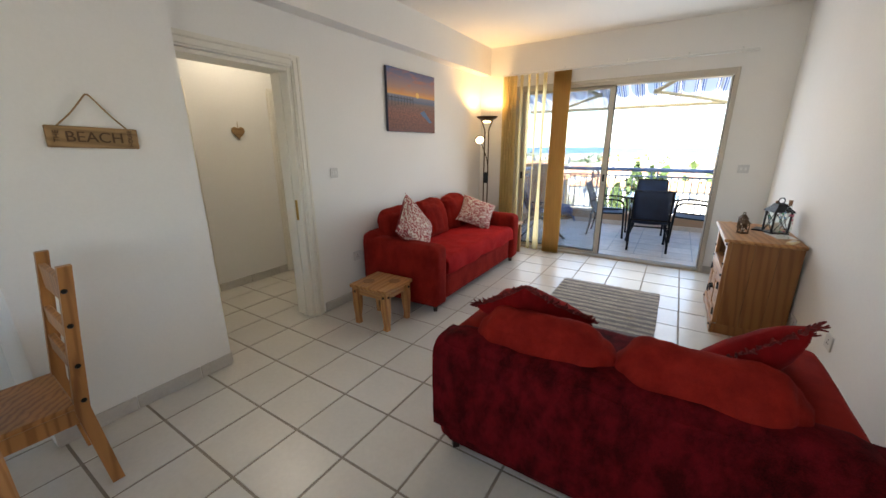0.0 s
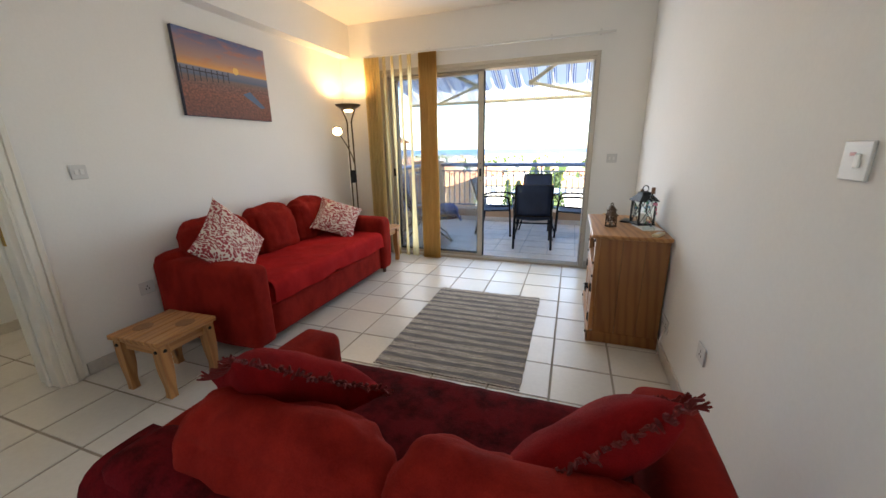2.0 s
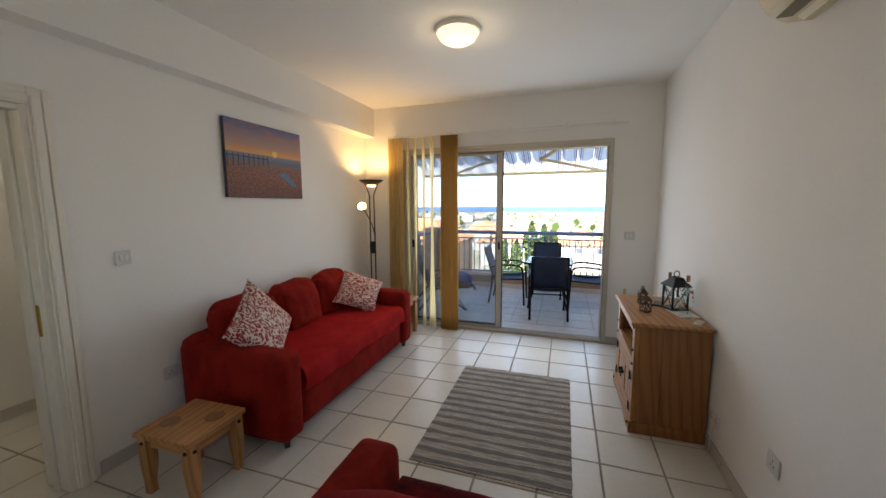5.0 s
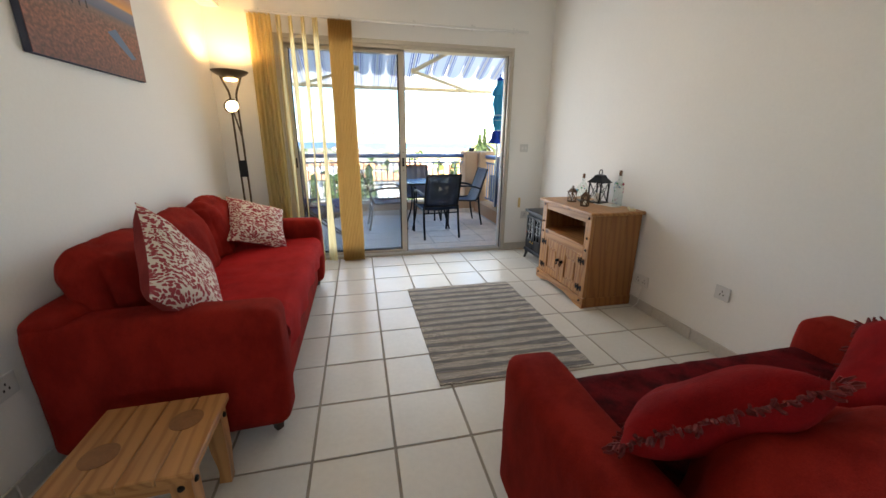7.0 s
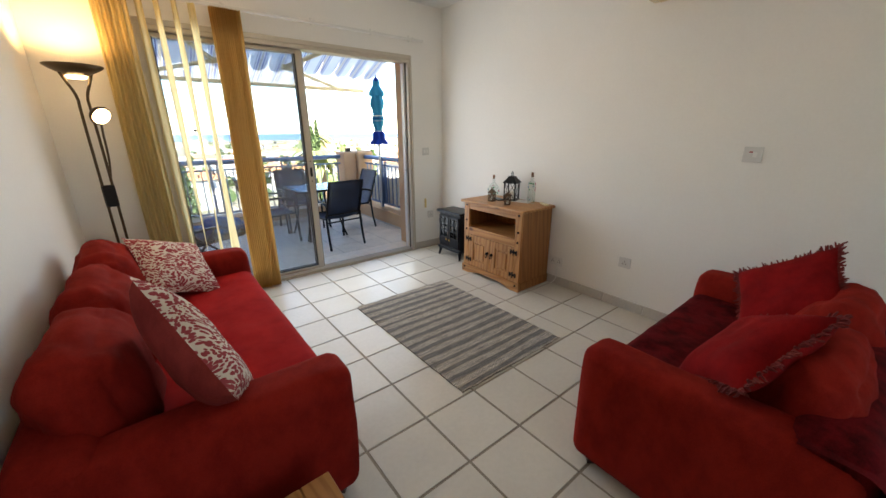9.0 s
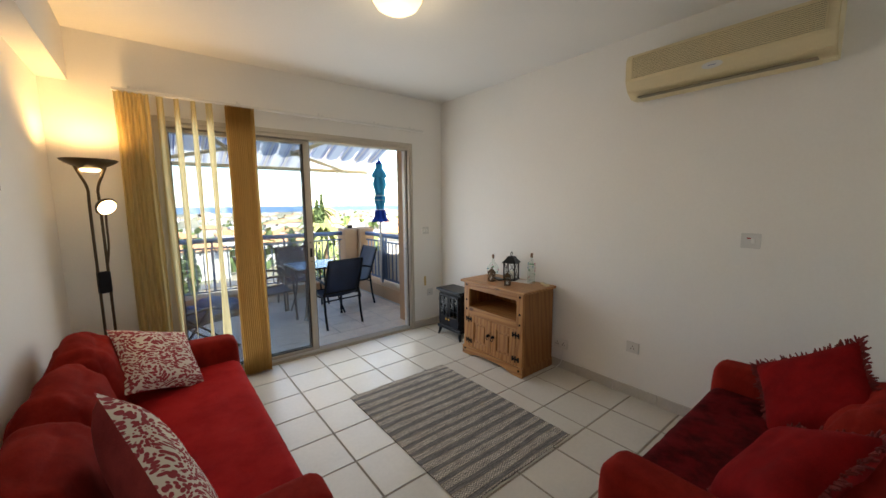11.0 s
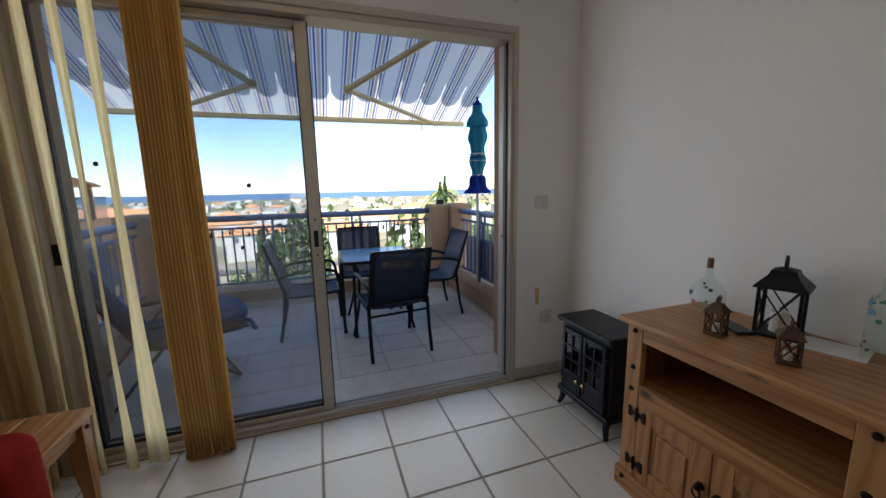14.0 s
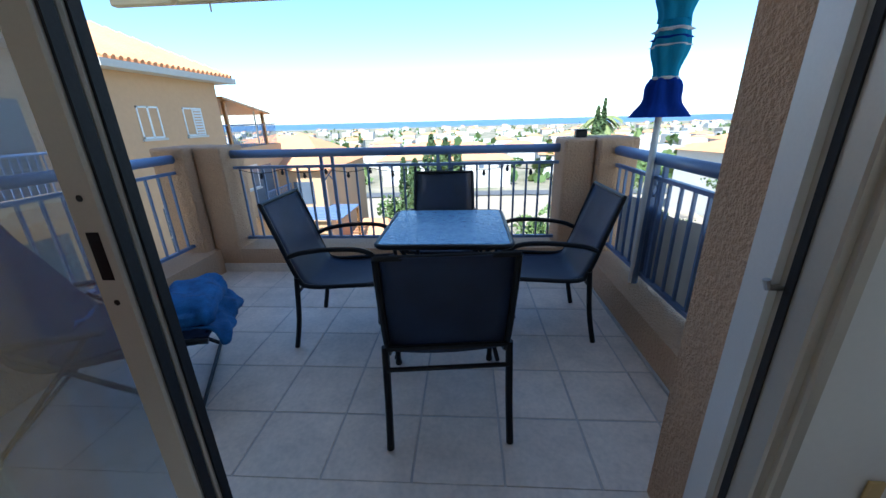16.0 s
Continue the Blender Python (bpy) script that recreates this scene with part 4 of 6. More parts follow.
        for z in (0.16, 0.395):
            hg = box(x0 - 0.004, x0 - 0.0005, hy - 0.03, hy + 0.03, z - 0.010, z + 0.010)
            for sy in (-1, 1):
                bx(hg, x0 - 0.0045, x0 - 0.0006, hy + sy * 0.034 - 0.010, hy + sy * 0.034 + 0.010, z - 0.024, z + 0.024, 0.003, 1)
            tb(hg, [(x0 - 0.005, hy, z - 0.03), (x0 - 0.005, hy, z + 0.03)], 0.006, 8)
            part("hinge", hg, IRON, d, "black iron butterfly hinge")
        ky = yb - 0.03 if k == 0 else ya + 0.03
        kb = tube([(x0, ky, 0.29), (x0 - 0.022, ky, 0.29), (x0 - 0.028, ky, 0.285)], [0.016, 0.012, 0.006], 10)
        tb(kb, [(x0 - 0.02, ky + 0.014 * math.cos(a), 0.268 + 0.018 * math.sin(a)) for a in [2 * math.pi * q / 12 for q in range(12)]], 0.0035, 6, True)
        part("handle", kb, IRON, d, "black iron ring pull")
    return c


corona_cabinet(pose(0.712, 3.945, 0) @ Matrix.Diagonal((1, 1, 0.975, 1)))
TOPZ = 0.80


def lantern(name, label, m, w, h, body, roofc):
    l = thing(name, label, "lantern", m)
    part("base", box(-w / 2, w / 2, -w / 2, w / 2, 0, 0.012, 0.003, 1), body, l)
    for sx in (-1, 1):
        for sy in (-1, 1):
            part("post", box(sx * w * 0.42 - w * 0.04, sx * w * 0.42 + w * 0.04, sy * w * 0.42 - w * 0.04, sy * w * 0.42 + w * 0.04, 0.012, h * 0.62), body, l)
    for k in range(4):
        r = pose(0, 0, 0, 0, 0, 90 * k)
        bm = bmesh.new()
        for s in (-1, 1):
            tb(bm, [r @ Vector((-s * w * 0.38, w * 0.42, 0.015)), r @ Vector((s * w * 0.38, w * 0.42, h * 0.61))], 0.0028, 5)
        part("cross_bar", bm, body, l)
    rf = part("roof", lathe([(w * 0.78, h * 0.62), (w * 0.74, h * 0.65), (w * 0.42, h * 0.78), (w * 0.36, h * 0.84), (w * 0.14, h * 0.87)], 4), roofc, l)
    rf.rotation_euler[2] = radians(45)
    part("ring", tube([(w * 0.16 * math.cos(a), 0, h * 0.93 + w * 0.17 * math.sin(a)) for a in [2 * math.pi * q / 16 for q in range(16)]], 0.004, 6, True), body, l)
    part("candle", lathe([(w * 0.2, 0.012), (w * 0.2, h * 0.3)], 14), GLOSS_WHITE, l, "cream candle stub")
    return l


lantern("lantern", "black metal candle lantern with a domed roof, on the cabinet", pose(0.82, 3.985, TOPZ, 0, 0, 20), 0.135, 0.285, BLACK, BLACK)
lantern("small_lantern", "tiny rusty tin tealight lantern on the cabinet", pose(0.615, 4.065, TOPZ, 0, 0, 10), 0.06, 0.14, RUST, RUST)
lantern("small_lantern", "tiny rusty tin tealight lantern on the cabinet", pose(0.595, 3.835, TOPZ, 0, 0, 35), 0.06, 0.135, RUST, RUST)


def bottle(name, label, m, prof, stopper, motifs, seed):
    b = thing(name, label, "bottle", m)
    g = part("glass", lathe(prof, 24), CLEAR, b, "clear glass", True)
    g.visible_shadow = False
    top = prof[-1][1]
    part("stopper", lathe([(0.012, top - 0.012), (0.012, top + stopper)], 12), CORK, b, "dark cork stopper")
    rng = random.Random(seed)
    cols = [plain("paint_dab", c, 0.6) for c in ((0.06, 0.28, 0.12), (0.62, 0.62, 0.60), (0.45, 0.10, 0.16), (0.10, 0.25, 0.40))]
    for k in range(motifs):
        a, i = rng.uniform(0, 6.28), rng.randrange(1, len(prof) - 3)
        t = rng.random()
        r = prof[i][0] * (1 - t) + prof[i + 1][0] * t
        z = prof[i][1] * (1 - t) + prof[i + 1][1] * t
        p, n = Vector((r * math.cos(a), r * math.sin(a), z)), Vector((math.cos(a), math.sin(a), 0))
        part("painted_motif", tube([p - n * 0.001, p + n * 0.001], rng.uniform(0.005, 0.011), 6), cols[k % 4], b)
    return b


bottle("bottle", "tall clear glass bottle with painted flowers and a cork", pose(0.825, 3.735, TOPZ), [(0.036, 0), (0.037, 0.01), (0.037, 0.09), (0.037, 0.18), (0.030, 0.205), (0.015, 0.225), (0.013, 0.27)], 0.03, 26, 2)
bottle("bottle", "round-bellied clear glass bottle with painted flowers", pose(0.845, 4.265, TOPZ), [(0.03, 0), (0.055, 0.02), (0.068, 0.055), (0.064, 0.09), (0.042, 0.125), (0.016, 0.15), (0.013, 0.20)], 0.03, 14, 5)
rc = thing("remote_control", "cream plastic remote control lying on the cabinet", "remote", pose(0.865, 3.605, TOPZ, 0, 0, 60))
part("body", box(-0.06, 0.06, -0.022, 0.022, 0, 0.018, 0.006, 2), CREAM_PL, rc)
for k in range(4):
    part("button", box(-0.04 + k * 0.02, -0.03 + k * 0.02, -0.01, 0.01, 0.017, 0.021), GREY_PL, rc)
pp = thing("leaflet", "white printed leaflet on the cabinet top", "paper", pose(0.84, 3.86, TOPZ, 0, 0, 15))
part("sheet", box(-0.07, 0.07, -0.1, 0.1, 0, 0.002), WHITE_PL, pp)
ph = thing("phone", "black handset lying on the cabinet", "phone", pose(0.73, 4.08, TOPZ, 0, 0, -20))
part("body", box(-0.035, 0.035, -0.07, 0.07, 0, 0.012, 0.004, 1), BLACK_SATIN, ph)


def stove(m):
    """Front faces -x."""
    s = thing("electric_stove", "small black cast-look electric stove heater with glazed doors", "heater", m)
    D, W, Hs = 0.25, 0.36, 0.55
    part("body", box(-D / 2 + 0.02, D / 2, -W / 2, W / 2, 0.10, Hs - 0.03, 0.008, 1), BLACK_SATIN, s)
    part("top", box(-D / 2 - 0.015, D / 2 + 0.01, -W / 2 - 0.02, W / 2 + 0.02, Hs - 0.03, Hs, 0.012, 2), BLACK_SATIN, s)
    part("plinth", box(-D / 2 - 0.005, D / 2, -W / 2 - 0.01, W / 2 + 0.01, 0.085, 0.12, 0.006, 1), BLACK_SATIN, s)
    for sx in (-1, 1):
        for sy in (-1, 1):
            x, y = sx * (D / 2 - 0.02), sy * (W / 2 - 0.015)
            part("leg", tube(smoothed([(x + sx * 0.01, y + sy * 0.015, 0), (x, y, 0.05), (x - sx * 0.005, y, 0.1)], 3), [0.013, 0.013, 0.015, 0.017, 0.019, 0.021, 0.022], 8), BLACK_SATIN, s)
    xf = -D / 2 + 0.018
    for k in (-1, 1):
        ya, yb = (-W / 2 + 0.02, -0.004) if k < 0 else (0.004, W / 2 - 0.02)
        d = bx(bx(bx(box(xf - 0.02, xf, ya, ya + 0.022, 0.13, 0.49, 0.003, 1), xf - 0.02, xf, yb - 0.022, yb, 0.13, 0.49, 0.003, 1), xf - 0.02, xf, ya + 0.022, yb - 0.022, 0.13, 0.24, 0.003, 1), xf - 0.02, xf, ya + 0.022, yb - 0.022, 0.465, 0.49, 0.003, 1)
        door = part("door", d, BLACK_SATIN, s)
        g = part("pane", box(xf - 0.010, xf - 0.006, ya + 0.02, yb - 0.02, 0.238, 0.467), glassy("stove_glass", (0.25, 0.27, 0.3)), door, "dark reflective glass pane")
        bars = box(xf - 0.018, xf - 0.004, (ya + yb) / 2 - 0.004, (ya + yb) / 2 + 0.004, 0.24, 0.465)
        for z in (0.315, 0.39):
            bx(bars, xf - 0.018, xf - 0.004, ya + 0.022, yb - 0.022, z - 0.004, z + 0.004)
        part("glazing_bar", bars, BLACK_SATIN, door)
        kn = part("knob", lathe([(0.005, 0), (0.010, 0.008), (0.011, 0.014), (0.005, 0.02)], 12), BRASS, door, "small brass knob")
        kn.matrix_basis = pose(xf - 0.02, (yb - 0.02) if k < 0 else (ya + 0.02), 0.215, 0, -90, 0)
        for z in (0.2, 0.42):
            part("hinge", tube([(xf - 0.01, ya - 0.004 if k < 0 else yb + 0.004, z - 0.02), (xf - 0.01, ya - 0.004 if k < 0 else yb + 0.004, z + 0.02)], 0.007, 8), BLACK, door)
    return s


stove(pose(0.745, 4.765, 0) @ Matrix.Diagonal((1, 1.1, 1.05, 1)))


def floor_lamp(m):
    l = thing("floor_lamp", "bronze uplighter floor lamp with a lit reading arm", "lamp", m)
    part("base", lathe([(0.13, 0), (0.13, 0.018), (0.06, 0.03), (0.02, 0.045)], 28), BRONZE, l, smooth=False)
    for s in (-1, 1):
        part("pole", tube(smoothed([(s * 0.028, 0, 0.03), (s * 0.028, 0, 1.55), (s * 0.026, 0, 1.75), (s * 0.06, 0, 1.86), (s * 0.08, 0, 1.915)], 5), 0.009, 8), BRONZE, l)
    part("switch_box", box(-0.036, 0.036, -0.02, 0.02, 1.00, 1.16, 0.006, 1), BLACK, l, "black dimmer box")
    bowl = part("bowl", lathe([(0.05, 1.895), (0.125, 1.935), (0.150, 1.955), (0.152, 1.962), (0.125, 1.945), (0.05, 1.91)], 32), BRONZE, l, "shallow bronze bowl", True)
    part("diffuser", lathe([(0.045, 1.88), (0.055, 1.895), (0.04, 1.91)], 20), BULB, bowl, "glowing glass centre")
    arm = part("arm", tube(smoothed([(0.03, -0.01, 1.22), (0.02, -0.10, 1.36), (-0.02, -0.25, 1.52), (-0.05, -0.37, 1.61)], 6), 0.007, 8), BRONZE, l)
    hd = part("reading_head", lathe([(0.02, 0.03), (0.05, 0.022), (0.062, 0.0), (0.058, -0.004)], 24), BRONZE, arm, "small round bronze head", True)
    b = part("bulb", lathe([(0.05, -0.010), (0.05, -0.003)], 24), BULB, hd, "glowing lens")
    # the head looks at the room
    hd.matrix_basis = pose(-0.053, -0.396, 1.632, -62, 0, 20)
    return l


floor_lamp(pose(-2.325, 5.03, 0, 0, 0, 20) @ Matrix.Diagonal((1, 1, 0.968, 1)))
lamp("uplight", "SPOT", 2.8, look((-2.325, 5.03, 1.905), (-2.35, 5.05, 3.0)), (1.0, 0.60, 0.24), cone=150)
lamp("reading_light", "SPOT", 0.42, look((-2.20, 4.58, 1.545), (-1.7, 4.0, 1.1)), (1.0, 0.66, 0.30), cone=120)

cl = thing("ceiling_light", "small round ceiling light with a glowing glass dome", "ceiling light", pose(-0.76, 3.54, H))
part("rim", lathe([(0.16, -0.03), (0.165, -0.015), (0.165, -0.001)], 32), GLOSS_WHITE, cl, smooth=False)
part("dome", lathe([(0.02, -0.105), (0.08, -0.095), (0.125, -0.07), (0.15, -0.03)], 32), BULB_SOFT, cl, "glowing cream glass dome", True)
lamp("ceiling_glow", "POINT", 0.35, pose(-0.76, 3.54, H - 0.2), (1.0, 0.78, 0.5), r=0.1)
hl = thing("hall_light", "round white ceiling light in the hall", "ceiling light", pose(-3.5, 2.2, 2.9))
part("dome", lathe([(0.02, -0.12), (0.09, -0.10), (0.14, -0.05), (0.15, -0.001)], 28), BULB_SOFT, hl, smooth=True)
lamp("hall_glow", "POINT", 1.2, pose(-3.5, 2.2, 2.68), (1.0, 0.88, 0.7), r=0.1)


def air_conditioner():
    ac = thing("air_conditioner", "aged cream wall-mounted air conditioner with a louvred grille", "air conditioner", pose(XR, 2.35, 2.335, 0, 0, 0))
    y0, y1 = -0.53, 0.53
    bm = bmesh.new()
    prof = [(0, 0.0), (-0.10, -0.0), (-0.165, 0.045), (-0.20, 0.11), (-0.205, 0.25), (-0.18, 0.29), (0, 0.30)]
    rings = [[bm.verts.new((x, y, z)) for x, z in prof] for y in (y0, y1)]
    n = len(prof)
    for k in range(n):
        bm.faces.new((rings[0][k], rings[1][k], rings[1][(k + 1) % n], rings[0][(k + 1) % n]))
    bm.faces.new(rings[0][::-1])
    bm.faces.new(rings[1])
    bmesh.ops.recalc_face_normals(bm, faces=bm.faces)
    bmesh.ops.bevel(bm, geom=bm.edges[:], offset=0.006, segments=2, affect="EDGES")
    body = part("body", bm, CREAM_PL, ac)
    back = part("grille", box(-0.207, -0.198, y0 + 0.05, y1 - 0.05, 0.125, 0.262), GRILLE, ac, "shaded intake grille")
    first = part("slat", box(-0.214, -0.204, y0 + 0.045, y1 - 0.045, -0.0028, 0.0028), CREAM_PL, back)
    first.matrix_basis = pose(0, 0, 0.128)
    slats("slat", first, [pose(0, 0, 0.128 + k * 0.0102) for k in range(1, 14)], back)
    fl = part("flap", box(-0.168, -0.158, y0 + 0.06, y1 - 0.06, -0.02, 0.02, 0.003, 1), CREAM_PL, ac)
    fl.matrix_basis = pose(-0.02, 0, 0.012, 0, -52, 0) @ pose(0.12, 0, 0.03)
    slot = part("outlet", box(-0.155, -0.1, y0 + 0.07, y1 - 0.07, -0.001, 0.004), GRILLE, ac, "dark air outlet")
    disp = part("display", lathe([(0.055, 0), (0.055, 0.005)], 24), GREY_PL, ac, "small oval grey display")
    disp.matrix_basis = pose(-0.198, 0, 0.085, 0, -110, 0) @ Matrix.Diagonal((0.38, 1, 1, 1))
    part("indicator", box(-0.006, 0.006, -0.02, 0.02, 0.005, 0.007), RAIL_BLUE, disp)


air_conditioner()


def plate(name, label, m, w=0.086, h=0.086, kind_="switch", mat=GREY_PL):
    """Wall plate; its face looks along local -y."""
    p = thing(name, label, kind_, m)
    part("plate", box(-w / 2, w / 2, -0.009, -0.0005, -h / 2, h / 2, 0.003, 1), mat, p)
    return p


def rocker(p, xs):
    for x in xs:
        part("rocker", box(x - 0.010, x + 0.010, -0.014, -0.008, -0.016, 0.016, 0.002, 1), WHITE_PL, p)


def pins(p, xs):
    for x in xs:
        for dx, z in ((0, 0.012), (-0.011, -0.009), (0.011, -0.009)):
            part("pin_hole", box(x + dx - 0.003, x + dx + 0.003, -0.0098, -0.008, z - 0.005, z + 0.005), BLACK, p)


E, Wd, N = 90, -90, 0  # turns for plates: a plate looks along -y before its turn
s1 = plate("light_switch", "grey-white square rocker light switch on the wall", pose(XL, 2.363, 1.275, 0, 0, 90))
rocker(s1, (-0.014, 0.014))
s2 = plate("light_switch", "white rectangular cooker-type switch on the wall", pose(XR, 2.12, 1.335, 0, 0, -90), 0.10, 0.095)
rocker(s2, (0.012,))
part("lamp_window", box(-0.02, 0.0, -0.0105, -0.008, 0.012, 0.02), plain("red_lens", (0.3, 0.02, 0.02), 0.3), s2, "small red indicator")
s3 = plate("light_switch", "grey double switch beside the balcony door", pose(0.684, YW, 1.242, 0, 0, 0), 0.10, 0.09)
rocker(s3, (-0.02, 0.02))
k1 = plate("socket", "grey-white power socket low on the wall", pose(XR, 2.80, 0.412, 0, 0, -90), 0.10, 0.09, "socket")
pins(k1, (0,))
k2 = plate("socket", "white double power socket beside the cabinet", pose(XR, 3.465, 0.245, 0, 0, -90), 0.15, 0.09, "socket", WHITE_PL)
pins(k2, (-0.035, 0.035))
part("cable", tube(smoothed([(0.03, -0.01, -0.03), (0.035, -0.03, -0.12), (0.01, -0.02, -0.2), (-0.06, -0.012, -0.27)], 5), 0.004, 6), WHITE_PL, k2, "white power cable")
k3 = plate("socket", "grey power socket beside the balcony door", pose(0.745, YW, 0.437, 0, 0, 0), 0.09, 0.09, "socket")
pins(k3, (0,))
k4 = plate("socket", "white power socket behind the sofa arm", pose(XL, 2.575, 0.44, 0, 0, 90), 0.10, 0.09, "socket")
pins(k4, (0,))
wb = plate("wall_clip", "yellowed plastic cleat screwed to the wall", pose(0.668, YW, 0.592, 0, 0, 0), 0.03, 0.12, "cleat", YELLOW_PL)


def sunset_print():
    m = Mat("sunset_print")
    tc = m.t.nodes.new("ShaderNodeTexCoord")
    sp = m.t.nodes.new("ShaderNodeSeparateXYZ")
    m.link(tc.outputs["Generated"], sp.inputs[0])
    sky_c = m.ramp(sp.outputs[2], (0.0, (0.15, 0.055, 0.045)), (0.3, (0.24, 0.105, 0.075)), (0.47, (0.20, 0.13, 0.12)), (0.50, (0.11, 0.13, 0.20)), (0.585, (0.20, 0.20, 0.27)), (0.60, (0.72, 0.34, 0.10)), (0.70, (0.42, 0.25, 0.19)), (1.0, (0.08, 0.12, 0.26)))
    mp = m.node("ShaderNodeMapping", Scale=(1, 4, 9))
    m.link(tc.outputs["Generated"], mp.inputs[0])
    cl_ = m.ramp(m.noise(1.3, mp.outputs[0], 5), (0.5, (0, 0, 0)), (0.68, (0.75,) * 3))
    hi = m.ramp(sp.outputs[2], (0.60, (0, 0, 0)), (0.7, (1, 1, 1)), (0.95, (0.5, 0.5, 0.5)))
    c = m.mix(m.mix(1.0, cl_, hi, "MULTIPLY"), sky_c, (0.58, 0.17, 0.05))
    peb = m.ramp(m.noise(40, tc.outputs["Generated"], 3), (0.4, (0.6,) * 3), (0.7, (1.5, 1.2, 1.1)))
    low = m.ramp(sp.outputs[2], (0.4, (1, 1, 1)), (0.5, (0, 0, 0)))
    c = m.mix(low, c, m.mix(1.0, c, peb, "MULTIPLY"))
    m.base(c, 0.6)
    return m.m


pic = thing("wall_picture", "unframed canvas print of an orange beach sunset", "picture", pose(XL, 3.548, 1.969) @ Matrix.Diagonal((1, 1.045, 1.03, 1)))
part("canvas", box(0.001, 0.032, -0.415, 0.415, -0.305, 0.305, 0.003, 1), CANVAS_SIDE, pic)
part("print", box(0.032, 0.034, -0.413, 0.413, -0.303, 0.303), sunset_print(), pic, "beach sunset in orange and slate blue")
part("painted_sun", tube([(0.033, 0.08, 0.075), (0.0348, 0.08, 0.075)], 0.028, 18), plain("painted_sun_yellow", (0.85, 0.55, 0.16), 0.6), pic, "pale yellow sun")
bm = bmesh.new()
bm.faces.new([bm.verts.new(p) for p in ((0.0352, 0.12, -0.10), (0.0352, 0.30, -0.20), (0.0352, 0.35, -0.19), (0.0352, 0.20, -0.07))])
part("painted_boat", bm, plain("painted_boat_blue", (0.10, 0.15, 0.26), 0.6), pic, "blue-grey painted rowing boat")
bm = bmesh.new()
for k in range(9):
    bx(bm, 0.034, 0.0350, -0.405 + k * 0.05, -0.397 + k * 0.05, -0.06 + k * 0.004, 0.045 + k * 0.001)
bx(bm, 0.034, 0.0350, -0.41, 0.0, 0.02, 0.028)
part("painted_pier", bm, plain("painted_pier_dark", (0.05, 0.045, 0.06), 0.6), pic, "dark painted pier")

# sign on the pier of wall
sg = thing("wall_sign", "carved wooden sign hanging by a jute rope", "sign", pose(XL + 0.095, 0.738, 1.556, -2, 0, 0))
part("board", box(0.002, 0.022, -0.178, 0.178, -0.052, 0.05, 0.006, 2), DRIFT, sg)
part("rope", tube(smoothed([(0.012, -0.135, 0.045), (0.012, -0.07, 0.115), (0.012, -0.012, 0.195), (0.012, 0.0, 0.203), (0.012, 0.014, 0.195), (0.012, 0.08, 0.11), (0.012, 0.14, 0.045)], 6), 0.004, 6), ROPE, sg, "jute hanging rope")


def letters(text, size, m, mat, parent, depth=0.004):
    cv = bpy.data.curves.new("letters", "FONT")
    cv.body, cv.size, cv.extrude = text, size, depth
    cv.align_x, cv.align_y = "CENTER", "CENTER"
    cv.materials.append(mat)
    o = new("lettering", cv)
    o.parent = parent
    o.matrix_basis = m


CARVED = plain("carved_letter", (0.11, 0.055, 0.02), 0.7, var=0.2)
letters("BEACH", 0.072, Matrix.Translation((0.022, 0, -0.002)) @ pose(0, 0, 0, 90, 0, 90), CARVED, sg)
letters("THE", 0.03, Matrix.Translation((0.022, -0.142, 0)) @ pose(0, 0, 0, 0, 90, 0) @ pose(0, 0, 0, 0, 0, 180), CARVED, sg)
letters("HOUSE", 0.026, Matrix.Translation((0.022, 0.142, 0)) @ pose(0, 0, 0, 0, 90, 0) @ pose(0, 0, 0, 0, 0, 180), CARVED, sg)

ht = thing("hanging_heart", "small wooden heart hanging on a cord", "wall ornament", pose(-3.92, 2.312, 1.652))
bm = bmesh.new()
pts = []
for k in range(28):
    a_ = 2 * math.pi * k / 28
    pts.append((16 * math.sin(a_) ** 3, 13 * math.cos(a_) - 5 * math.cos(2 * a_) - 2 * math.cos(3 * a_) - math.cos(4 * a_)))
f = [bm.verts.new((0.018, y * 0.0042, z * 0.0045)) for y, z in pts]
b_ = [bm.verts.new((0.002, y * 0.0042, z * 0.0045)) for y, z in pts]
bm.faces.new(f), bm.faces.new(b_[::-1])
for k in range(28):
    bm.faces.new((f[k], b_[k], b_[(k + 1) % 28], f[(k + 1) % 28]))
part("heart", bm, DRIFT, ht)
part("cord", tube([(0.01, 0, 0.02), (0.008, 0.004, 0.11)], 0.003, 6), ROPE, ht)


